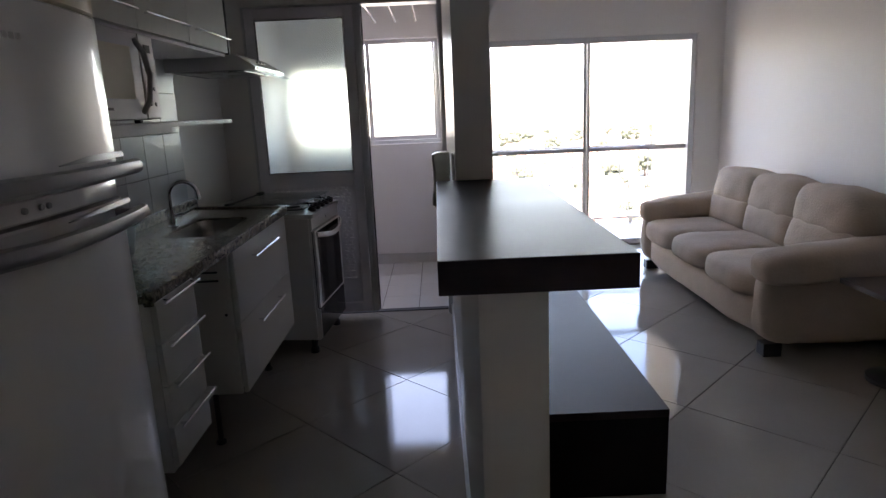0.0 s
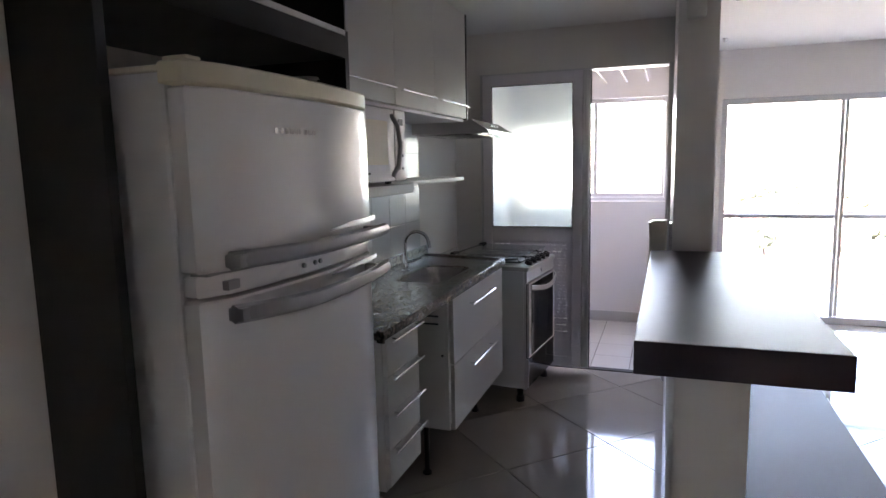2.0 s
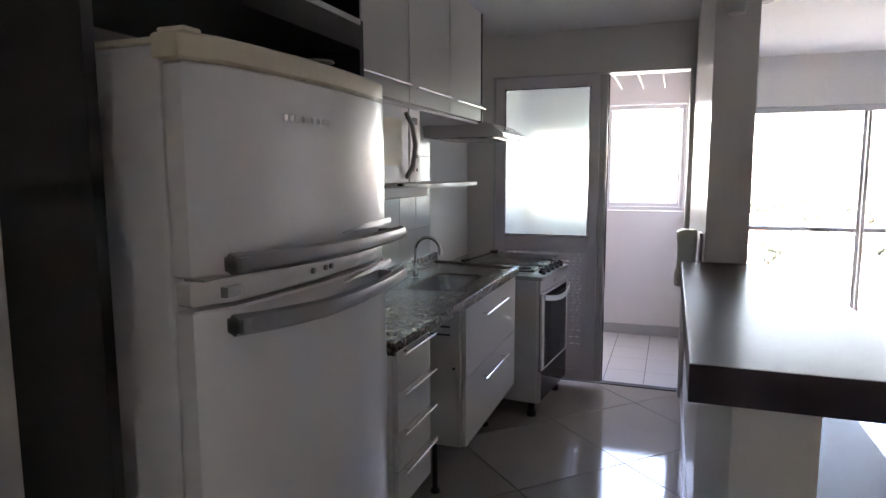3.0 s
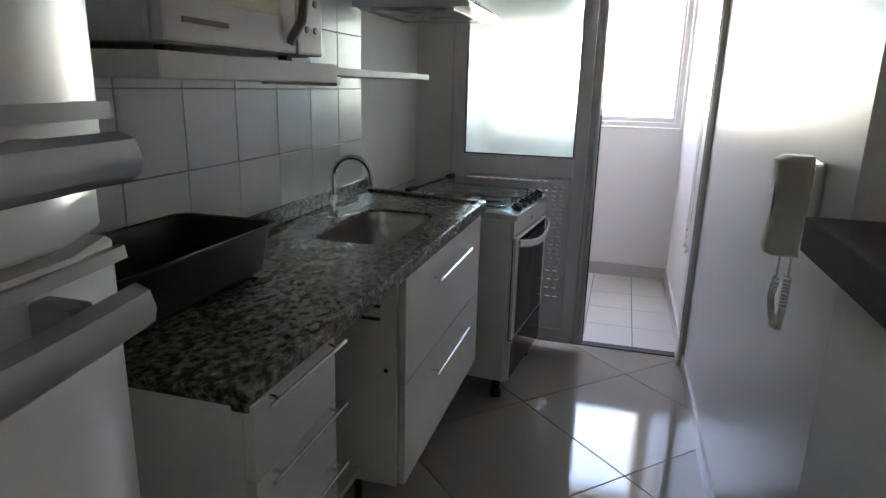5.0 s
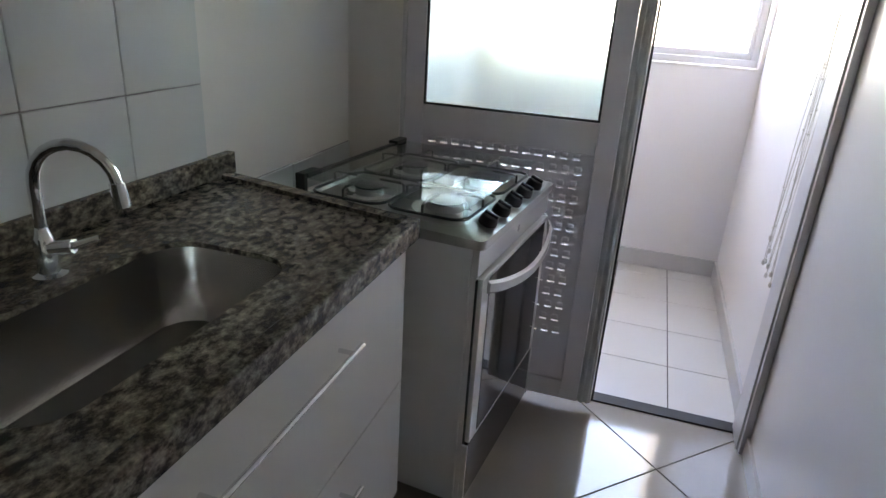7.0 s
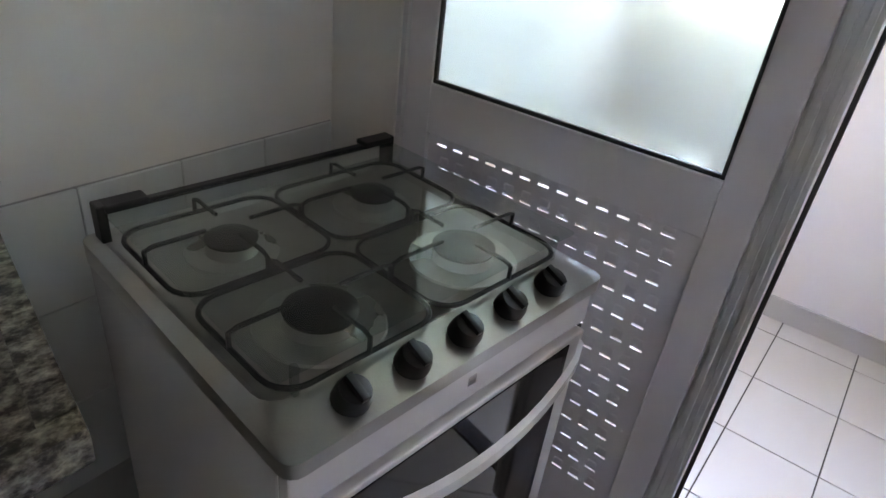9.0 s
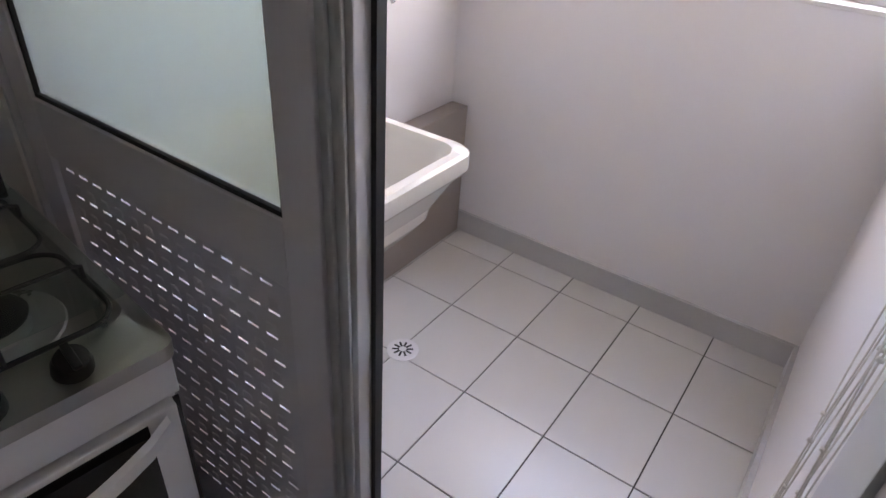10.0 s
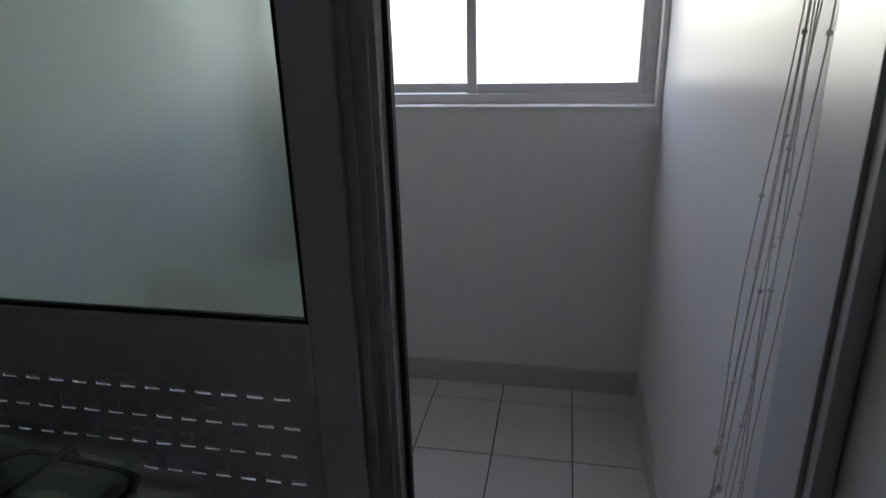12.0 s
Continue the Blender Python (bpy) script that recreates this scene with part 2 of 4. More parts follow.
def cushion(bm, x0, x1, y0, y1, z0, z1, puff=0.03, n=10, seed=0, rx=0.0):
    """A soft block: a rounded box whose faces swell and crease a little; rx leans it back about y."""
    b2 = bmesh.new()
    bmesh.ops.create_cube(b2, size=2)
    bmesh.ops.subdivide_edges(b2, edges=b2.edges[:], cuts=n, use_grid_fill=True)
    sx, sy, sz = (x1 - x0) / 2, (y1 - y0) / 2, (z1 - z0) / 2
    c = Vector(((x0 + x1) / 2, (y0 + y1) / 2, (z0 + z1) / 2))
    rot = Matrix.Rotation(rx, 3, "Y")
    for v in b2.verts:
        q = v.co
        d = 6.0
        ln = (abs(q.x) ** d + abs(q.y) ** d + abs(q.z) ** d) ** (1 / d)
        q = q / ln
        w = Vector((q.x * sx, q.y * sy, q.z * sz))
        nn = Vector((q.x ** 3, q.y ** 3, q.z ** 3))
        f = (1 - q.x ** 2) * (1 - q.y ** 2) + (1 - q.y ** 2) * (1 - q.z ** 2) + (1 - q.x ** 2) * (1 - q.z ** 2)
        w += nn * puff * f
        w += nn * 0.010 * noise.noise(w * 9 + Vector((seed * 7.1, 0, 0)))
        v.co = c + rot @ w
    me = bpy.data.meshes.new("tmp")
    b2.to_mesh(me)
    b2.free()
    bm.from_mesh(me)
    bpy.data.meshes.remove(me)
    return bm


def clip_poly(poly, x0, x1, y0, y1):
    for ax, lim, sgn in ((0, x0, 1), (0, x1, -1), (1, y0, 1), (1, y1, -1)):
        out = []
        for i, p in enumerate(poly):
            q = poly[(i + 1) % len(poly)]
            a, b = (p[ax] - lim) * sgn, (q[ax] - lim) * sgn
            if a >= 0:
                out.append(p)
            if (a < 0) != (b < 0):
                t = a / (a - b)
                out.append((p[0] + (q[0] - p[0]) * t, p[1] + (q[1] - p[1]) * t))
        poly = out
        if len(poly) < 3:
            return []
    return poly


def slab(bm, poly, z0, z1, ch=0.0012):
    """A thin tile with a small chamfer round its top."""
    cx = sum(p[0] for p in poly) / len(poly)
    cy = sum(p[1] for p in poly) / len(poly)
    ins = [(p[0] + (cx - p[0]) * ch / 0.2, p[1] + (cy - p[1]) * ch / 0.2) for p in poly]
    return loft(bm, [[(x, y, z0) for x, y in poly], [(x, y, z1 - ch) for x, y in poly], [(x, y, z1) for x, y in ins]])


# ---- the setting ----
WX, LX, EX = -1.45, -1.41, 2.65      # west wall of the kitchen, of the laundry, east wall of the living room
SY, LY, BY = -1.6, 5.455, 5.80
CK, CL = 2.34, 2.40

setting("floor", nb((WX - 0.1, EX + 0.1, SY - 0.1, 4.045, -0.15, -0.006), (0.12, EX + 0.1, 4.045, BY + 0.1, -0.15, -0.006)), GROUT_D, "dark joints of the polished porcelain floor")
setting("floor_laundry", nb((LX - 0.1, 0.0, 4.045, LY + 0.02, -0.15, -0.004)), GROUT, "brown joints of the laundry floor")
setting("wall_west", nb((WX - 0.12, WX, 0.38, 4.045, 0, 2.6)), WALL_MATT, "white painted kitchen wall")
setting("wall_hall", nb((-1.57, -1.04, SY - 0.1, 0.373, 0, 2.6)), WALL_MATT, "white painted wall beside the fridge niche")
setting("wall_south", nb((-1.04, EX + 0.12, SY - 0.12, SY, 0, 2.6)), WALL_MATT, "white painted wall")
setting("wall_east", nb((EX, EX + 0.12, SY, 7.2, 0, 2.6)), WALL_MATT, "white painted living room wall")
setting("wall_middle", nb((0.0, 0.13, 1.961, 5.9, 0, 2.6)), WALL, "glossy white wall between kitchen and living room")
setting("wall_half", nb((0.0, 0.13, 0.83, 1.960, 0, 1.082)), WALL_MATT, "white half-height wall below the bar top")
setting("wall_door", nb((WX, -1.265, 3.905, 4.045, 0, 2.6), (-1.265, 0.0, 3.905, 4.045, 2.07, 2.6)), WALL_MATT, "white wall round the laundry doorway")
setting("wall_laundry_west", nb((LX - 0.12, LX, 4.0455, 5.7, 0, 2.6)), WALL, "white painted laundry wall")
WZ0, WZ1, WXA, WXB = 1.10, 2.01, -1.345, -0.02
setting("wall_laundry_north", nb((LX - 0.1, 0.0, LY, 5.68, 0, WZ0), (LX - 0.1, 0.0, LY, 5.68, WZ1, 2.6), (LX - 0.1, WXA, LY, 5.68, WZ0, WZ1), (WXB, 0.0, LY, 5.68, WZ0, WZ1)), WALL, "white laundry wall with a window")
BX0, BX1, BZ = 0.42, 2.40, 1.98
setting("wall_north", nb((0.13, BX0, BY, 5.95, 0, 2.6), (BX1, EX, BY, 5.95, 0, 2.6), (BX0, BX1, BY, 5.95, BZ, 2.6)), WALL_MATT, "white wall with the balcony door")
setting("ceiling", nb((-1.60, 0.0, SY - 0.1, 5.7, CK, CK + 0.25), (0.0, EX + 0.1, SY - 0.1, 5.95, CL, CL + 0.2)), CEIL, "white painted ceiling")
setting("baseboard", nb((-0.012, 0.0, 0.83, 3.905, 0, 0.07), (-0.012, 0.142, 0.818, 0.83, 0, 0.07), (0.13, 0.142, 0.83, 1.73, 0, 0.07), (0.13, 0.142, 3.45, BY, 0, 0.07), (EX - 0.012, EX, SY, BY, 0, 0.07),
                        (BX1, EX - 0.012, BY - 0.012, BY, 0, 0.07), (0.142, BX0, BY - 0.012, BY, 0, 0.07)), SKIRT, "light ceramic skirting")
setting("baseboard_laundry", nb((LX, -0.012, LY - 0.014, LY, 0, 0.092), (-0.014, 0.0, 4.055, LY, 0, 0.092), (LX, LX + 0.012, 4.055, LY, 0, 0.092)), SKIRT, "light ceramic skirting")
setting("threshold", nb((-1.265, 0.0, 4.0, 4.057, -0.003, 0.006), bevel=0.002), GASKET, "dark metal threshold")

# ---- laundry doorway ----
door_1 = thing("door_1", "closed grey aluminium door, frosted glass above, slotted panel below", "door", (-0.9, 3.945, 0), kind="structure")


def leaf(parent, x0, x1, y0, y1, z0, z1, gz):
    s, t = 0.062, 0.07
    part("door_frame", nb((x0, x0 + s, y0, y1, z0, z1), (x1 - s, x1, y0, y1, z0, z1), (x0 + s, x1 - s, y0, y1, z1 - t, z1), (x0 + s, x1 - s, y0, y1, gz - 0.10, gz), (x0 + s, x1 - s, y0, y1, z0, z0 + 0.07), bevel=0.0025), ALU, parent)
    part("door_glass", nb((x0 + s - 0.004, x1 - s + 0.004, (y0 + y1) / 2 - 0.003, (y0 + y1) / 2 + 0.003, gz - 0.006, z1 - t + 0.004)), FROST, parent, "frosted glass pane")
    g = 0.007
    gx0, gx1, gz1 = x0 + s, x1 - s, z1 - t
    part("gasket", nb((gx0, gx0 + g, y0 + 0.006, y0 + 0.014, gz, gz1), (gx1 - g, gx1, y0 + 0.006, y0 + 0.014, gz, gz1), (gx0 + g, gx1 - g, y0 + 0.006, y0 + 0.014, gz, gz + g), (gx0 + g, gx1 - g, y0 + 0.006, y0 + 0.014, gz1 - g, gz1)), GASKET, parent, "black rubber seal")
    holes = bmesh.new()
    pz = gz - 0.10
    bm = bmesh.new()
    rows = 14
    h0 = 0.0028
    for i in range(rows):
        zz = gz - 0.118 - i * 0.047
        n = 13
        px0 = x0 + s
        box(holes, x0 + s, x1 - s, y0 + 0.010, y0 + 0.013, zz + h0 - 0.002, pz)
        pz = zz - h0 - 0.001
        for k in range(n):
            xx = x0 + s + 0.035 + (x1 - x0 - 2 * s - 0.07) * (k + (0.25 if i % 2 else -0.0)) / (n - 0.5)
            w, h = 0.0115, 0.0028
            box(holes, px0, xx - w, y0 + 0.010, y0 + 0.013, zz - h - 0.001, zz + h - 0.002)
            px0 = xx + w
            a, c, d = [], [], []
            for q, (g, yy) in zip((a, c, d), ((0.0, y0 + 0.0099), (0.003, y0 + 0.0091), (0.0065, y0 + 0.0088))):
                q += [(px, yy, pz2) for px, pz2 in rrect(xx - w + g, xx + w - g, zz + 0.005 + g * 0.4, zz + 0.023 - g, 0.004 if g < 0.005 else 0.002, 2)]
            loft(bm, [a, c, d], False, True)
        box(holes, px0, x1 - s, y0 + 0.010, y0 + 0.013, zz - h0 - 0.001, zz + h0 - 0.002)
    box(holes, x0 + s, x1 - s, y0 + 0.010, y0 + 0.013, z0 + 0.07, pz)
    part("lower_panel", holes, ALU, parent, "panel with rows of narrow open slots")
    part("vent_slots", bm, ALU, parent, "rows of small raised vent hoods", kind="stuff")


leaf(door_1, -1.252, -0.563, 3.92, 3.95, 0.035, 2.06, 1.015)
part("slide_stile", nb((-0.562, -0.516, 3.927, 3.96, 0.035, 2.06), (-0.556, -0.544, 3.919, 3.926, 0.035, 2.06), (-0.534, -0.524, 3.921, 3.926, 0.035, 2.06), bevel=0.002), ALU_L, door_1)
part("edge_seal", nb((-0.515, -0.508, 3.950, 3.964, 0.035, 2.06)), GASKET, door_1, "black edge seal")
setting("door_frame_1", nb((-1.265, -1.253, 3.91, 4.035, 0, 2.069), (-0.030, -0.001, 3.91, 4.035, 0, 2.069), (-0.024, -0.001, 3.888, 3.909, 0, 2.069), (-1.253, -0.030, 3.91, 4.035, 2.061, 2.069), bevel=0.002), ALU_L, "light aluminium door frame")

# ---- laundry window ----
win = thing("window_1", "light aluminium sliding window, shut, with bright daylight outside", "window", (-0.66, 5.565, 1.13), kind="structure")
fy0, fy1 = 5.530, 5.585
part("window_frame", nb((WXA, WXA + 0.035, fy0, fy1, WZ0 + 0.035, WZ1 - 0.035), (WXB - 0.035, WXB, fy0, fy1, WZ0 + 0.035, WZ1 - 0.035), (WXA, WXB, fy0, fy1, WZ0, WZ0 + 0.035), (WXA, WXB, fy0, fy1, WZ1 - 0.035, WZ1), bevel=0.003), ALU_L, win)
part("sash", nb((-0.665, -0.630, 5.540, 5.565, WZ0 + 0.036, WZ1 - 0.036), (-0.629, WXB - 0.036, 5.545, 5.565, WZ0 + 0.036, WZ0 + 0.070), (WXB - 0.055, WXB - 0.036, 5.545, 5.565, WZ0 + 0.0705, WZ1 - 0.036), (WXA + 0.036, -0.666, 5.570, 5.577, WZ0 + 0.036, WZ0 + 0.070), bevel=0.002), ALU_L, win)
part("pane", nb((-0.645, WXB - 0.034, 5.553, 5.557, WZ0 + 0.03, WZ1 - 0.03)), CLEAR, win).visible_shadow = False
part("pane", nb((WXA + 0.034, -0.645, 5.568, 5.572, WZ0 + 0.03, WZ1 - 0.03)), CLEAR, win).visible_shadow = False
part("window_sill", nb((WXA, WXB, 5.449, 5.529, WZ0 - 0.010, WZ0 + 0.002), bevel=0.002), WALL_MATT, win)
part("shutter_box", nb((WXA + 0.036, -0.70, 5.557, 5.567, 1.715, WZ1 - 0.036), bevel=0.003), ALU_L, win, "grey ventilation shutter")

net = thing("safety_net", "fine pale safety net stretched outside the laundry window", "net", (-0.68, 5.67, 1.1))
bm = bmesh.new()
for sg in (1, -1):
    for i in range(-18, 46):
        u = WXA + i * 0.05
        za, zb, ua, ub = WZ0, WZ1, u, u + sg * (WZ1 - WZ0)
        lo, hi = sorted((ua, ub))
        if hi <= WXA or lo >= WXB:
            continue
        f0, f1 = sorted(((max(lo, WXA) - ua) / (ub - ua), (min(hi, WXB) - ua) / (ub - ua)))
        tube(bm, [(ua + (ub - ua) * f, 5.67, za + (zb - za) * f) for f in (f0, f1)], 0.0005, 3)
part("mesh", bm, CORD, net, kind="stuff")

# ---- balcony door ----
bd = thing("door_2", "light aluminium sliding balcony door, shut, with clear glass", "door", (1.4, BY, 0), kind="structure")
part("door_frame", nb((BX0, BX0 + 0.05, BY + 0.02, BY + 0.10, 0.06, BZ - 0.05), (BX1 - 0.05, BX1, BY + 0.02, BY + 0.10, 0.06, BZ - 0.05), (BX0, BX1, BY + 0.02, BY + 0.10, BZ - 0.05, BZ), (BX0, BX1, BY + 0.02, BY + 0.10, 0.0, 0.06), bevel=0.003), ALU_L, bd)
part("mid_stile", nb((1.345, 1.375, BY + 0.03, BY + 0.06, 0.06, BZ - 0.05), (1.385, 1.415, BY + 0.062, BY + 0.09, 0.06, BZ - 0.05), bevel=0.003), ALU_L, bd)
part("mid_rail", nb((BX0 + 0.05, 1.344, BY + 0.03, BY + 0.06, 0.925, 0.965), (1.416, BX1 - 0.05, BY + 0.06, BY + 0.09, 0.925, 0.965), bevel=0.003), ALU_L, bd)
part("pane", nb((BX0 + 0.045, 1.35, BY + 0.043, BY + 0.047, 0.055, BZ - 0.045)), CLEAR, bd).visible_shadow = False
part("pane", nb((1.39, BX1 - 0.045, BY + 0.074, BY + 0.078, 0.055, BZ - 0.045)), CLEAR, bd).visible_shadow = False

# ---- balcony and city ----
setting("balcony", nb((0.0, 2.75, 5.95, 7.15, -0.2, -0.02)), CERAM, "pale balcony floor")
setting("balcony_wall", nb((2.46, 2.60, 5.95, 7.15, -0.02, 2.6), (-0.02, 0.13, 5.95, 7.15, -0.02, 2.6)), CREAMW, "cream balcony side wall")
setting("balcony_ceiling", nb((-0.02, 2.75, 5.95, 7.25, 2.45, 2.6)), CEIL)
rail = thing("balcony_railing", "white metal balcony railing with upright bars", "railing", (1.3, 7.08, -0.02))
part("handrail", nb((0.13, 2.46, 7.06, 7.10, 0.86, 0.90), (0.13, 2.46, 7.065, 7.095, 0.03, 0.055), bevel=0.004), MELAM, rail)
for i in range(21):
    bm = bmesh.new()
    tube(bm, [(0.19 + i * 0.11, 7.08, 0.055), (0.19 + i * 0.11, 7.08, 0.86)], 0.007, 6)
    part("bar", bm, MELAM, rail)
for sx in (0.5, 2.2):
    part("foot", nb((sx - 0.02, sx + 0.02, 7.065, 7.095, -0.02, 0.03)), MELAM, rail)

GZ = -40.0
GRASS = material("dry_ground", (0.16, 0.15, 0.10), 0.95, vary=0.4, scale=0.02, fine=0.5, bump=0)
ROOF = material("clay_roof", (0.30, 0.16, 0.11), 0.9, vary=0.3, scale=0.3, bump=0, island=0.9)
HOUSEW = material("house_render", (0.62, 0.58, 0.52), 0.9, vary=0.2, scale=0.2, bump=0, island=0.9)
LEAFM = material("tree_leaves", (0.075, 0.085, 0.055), 0.9, vary=0.4, scale=0.5, bump=0)
TRUNK = material("tree_bark", (0.10, 0.07, 0.05), 0.9, bump=0)
WINDK = material("dark_window", (0.05, 0.06, 0.07), 0.2, bump=0)
setting("ground", nb((-3000, 3000, 20, 5000, GZ - 1, GZ)), GRASS, "town ground far below")
setting("facade_return", nb((-1.9, -1.45, 5.725, 6.22, -3, 4)), CREAMW, "cream rendered pier outside the laundry window")
setting("facade", nb((-20, WX - 0.12, -8, 5.72, GZ, 20), (EX + 0.12, 20, -8, 6.0, GZ, 20), (-20, 20, -9, -8, GZ, 20)), CREAMW, "the building's own outside wall")


def house():
    h = thing("house", "small rendered house with a clay roof, far below the balcony", "house", (0, 0, GZ), "houses of the town")
    part("wall", nb((-5, 5, -6, 6, GZ, GZ + 6)), HOUSEW, h)
    bm = bmesh.new()
    loft(bm, [[(-5.6, y, GZ + 6), (5.6, y, GZ + 6), (0, y, GZ + 8.6)] for y in (-6.5, 6.5)])
    part("roof", bm, ROOF, h)
    for x in (-2.6, 2.4):
        for z in (1.2, 4.0):
            part("window", nb((x - 0.7, x + 0.7, -6.06, -5.99, GZ + z, GZ + z + 1.2)), WINDK, h)
    return h


def tree():
    t = thing("tree", "round-crowned green tree between the houses", "tree", (0, 0, GZ), "trees of the town")
    bm = bmesh.new()
    tube(bm, [(0, 0, GZ), (0.3, 0, GZ + 3), (0.1, 0.2, GZ + 5.5)], [0.5, 0.35, 0.15], 6)
    part("trunk", bm, TRUNK, t)
    bm = bmesh.new()
    rnd = random.Random(5)
    for _ in range(60):
        a, r, z = rnd.uniform(0, 6.28), rnd.uniform(0, 3.6), rnd.uniform(3.2, 9)
        s = rnd.uniform(0.6, 1.3)
        q = Vector((r * math.cos(a), r * math.sin(a), GZ + z))
        k = bmesh.ops.create_icosphere(bm, subdivisions=1, radius=s)["verts"]
        for v in k:
            v.co = v.co * (1 + 0.3 * rnd.random()) + q
    part("crown", bm, LEAFM, t)
    return t


rnd = random.Random(11)
h0, t0 = house(), tree()
h0.matrix_basis = pose(35, 175, GZ, rz=20)
t0.matrix_basis = pose(60, 260, GZ)
for i in range(150):
    y = 130 + 620 * rnd.random() ** 0.8
    x = rnd.uniform(0.10, 0.62) * y
    h = copy_thing(h0, pose(x, y, GZ, rz=rnd.choice((0, 90)) + rnd.uniform(-8, 8)))
    h.scale = (rnd.uniform(0.7, 1.6), rnd.uniform(0.7, 1.5), rnd.uniform(0.7, 1.3))
for i in range(110):
    y = rnd.uniform(560, 800) if i % 2 else rnd.uniform(150, 600)
    x = rnd.uniform(0.10, 0.62) * y
    t = copy_thing(t0, pose(x, y, GZ, rz=rnd.uniform(0, 360)))
    s = rnd.uniform(0.7, 1.5)
    t.scale = (s * 1.2, s, s)

# ---- kitchen joinery ----
P0, P1 = 0.375, 1.442
CX = -0.98
niche = thing("fridge_niche_cabinet", "black laminate surround over the fridge with an open top box", "cabinet", (-1.2, 0.9, 0))
part("side_panel", nb((WX, -0.855, P0, P0 + 0.02, 0, CK), bevel=0.001), BLACKL, niche)
part("side_panel", nb((WX, CX, P1 - 0.025, P1, 1.68, CK), bevel=0.001), BLACKL, niche)
for nm, b in (("box_bottom", (WX, CX, P0 + 0.02, P1 - 0.025, 1.80, 1.822)), ("box_top", (WX, CX, P0 + 0.02, P1 - 0.025, 2.22, 2.24)), ("box_back", (WX, WX + 0.01, P0 + 0.02, P1 - 0.025, 1.822, 2.22)), ("box_divider", (WX + 0.01, CX, 0.92, 0.938, 1.822, 2.22))):
    part(nm, nb(b), BLACKL, niche)
part("edge_strip", nb((CX, CX + 0.004, P0 + 0.02, P1 - 0.025, 1.868, 1.884), (CX, CX + 0.004, P1 - 0.022, P1 - 0.006, 1.884, 2.24)), ALU_L, niche, "thin aluminium edge strip")
part("lower_front", nb((CX - 0.016, CX, P0 + 0.02, P1 - 0.025, 1.80, 1.868)), BLACKL, niche)


def bar_handle(parent, x, ya, yb, z, r=0.0045, off=0.028):
    bm = bmesh.new()
    tube(bm, [(x + off, ya, z), (x + off, yb, z)], r, 10)
    for y in (ya + 0.03, yb - 0.03):
        tube(bm, [(x, y, z), (x + off, y, z)], 0.004, 8)
    return part("handle", bm, CHROME, parent, "chrome bar handle", True)


UX, UB, UT = -1.09, 1.712, 2.275
ys = [1.445, 2.045, 2.52, 3.03]
for a, b in zip(ys, ys[1:]):
    c = thing("wall_cabinet", "wall cabinet with a plain white door and thin bar handle", "cabinet", ((WX + UX) / 2, (a + b) / 2, UB), "wall cabinets over the worktop")
    t = 0.016
    part("body", nb((WX, UX - 0.018, a, a + t, UB, UT), (WX, UX - 0.018, b - t, b, UB, UT), (WX, UX - 0.018, a + t, b - t, UB, UB + t), (WX, UX - 0.018, a + t, b - t, UT - t, UT), (WX, WX + 0.006, a + t, b - t, UB + t, UT - t)), BLACKL if b > 3 else MELAM, c)
    d = part("door", nb((UX - 0.017, UX, a + 0.002, b - (0.012 if b > 3 else 0.002), UB + 0.002, UT - 0.002), bevel=0.0015), MELAM, c)
    bar_handle(d, UX, a + 0.05 if b > 3 else a + 0.04, b - 0.01 if b > 3 else b - 0.03, UB + 0.066, 0.004, 0.022)
part("end_panel", nb((WX, UX + 0.002, 3.0305, 3.046, UB - 0.004, UT), bevel=0.001), DARKW, c, "dark end panel")
part("base_board", nb((WX, UX - 0.02, 1.445, 3.03, UB - 0.014, UB - 0.001)), ALU, c, "grey underside board")

shelf = thing("wall_shelf", "long grey-white wall shelf, thicker under the microwave oven", "shelf", (-1.28, 2.2, 1.37))
part("board", nb((WX, -1.12, 1.991, 3.055, 1.372, 1.392), bevel=0.002), MELAM, shelf)
part("deep_shelf", nb((WX, -0.995, 1.445, 1.99, 1.354, 1.3915), bevel=0.003), MELAM, shelf, "thick white lower shelf")
part("bracket", nb((WX, -1.20, 2.42, 2.45, 1.345, 1.3715)), CREAM, shelf)

mw = thing("microwave_oven", "white microwave oven on the wall shelf", "microwave oven", (-1.2, 1.75, 1.393))
M0, M1, MZ = 1.48, 1.955, 1.393
part("body", nb((-1.38, -1.035, M0, M1, MZ + 0.010, MZ + 0.285), bevel=0.008), ENAMEL, mw)
d = part("door", nb((-1.034, -1.012, M0, M1 - 0.105, MZ + 0.012, MZ + 0.283), bevel=0.006), ENAMEL, mw)
part("window", nb((-1.0125, -1.0105, M0 + 0.06, M1 - 0.17, MZ + 0.075, MZ + 0.235)), CREAM, d, "pale perforated window")
part("dark_line", nb((-1.0125, -1.0100, M0 + 0.04, M0 + 0.15, MZ + 0.040, MZ + 0.048)), BLACKP, d, "dark bar of small print")
bm = bmesh.new()
tube(bm, [(-1.012, M1 - 0.135, MZ + 0.03), (-0.988, M1 - 0.128, MZ + 0.07), (-0.978, M1 - 0.125, MZ + 0.145), (-0.988, M1 - 0.128, MZ + 0.22), (-1.012, M1 - 0.135, MZ + 0.262)], 0.009, 8)
part("door_handle", bm, GREYPL, d, "curved grey handle", True)
p = part("control_panel", nb((-1.034, -1.010, M1 - 0.103, M1, MZ + 0.012, MZ + 0.283), bevel=0.006), ENAMEL, mw)
part("display", nb((-1.0105, -1.0085, M1 - 0.075, M1 - 0.03, MZ + 0.225, MZ + 0.25)), BLACKP, p)
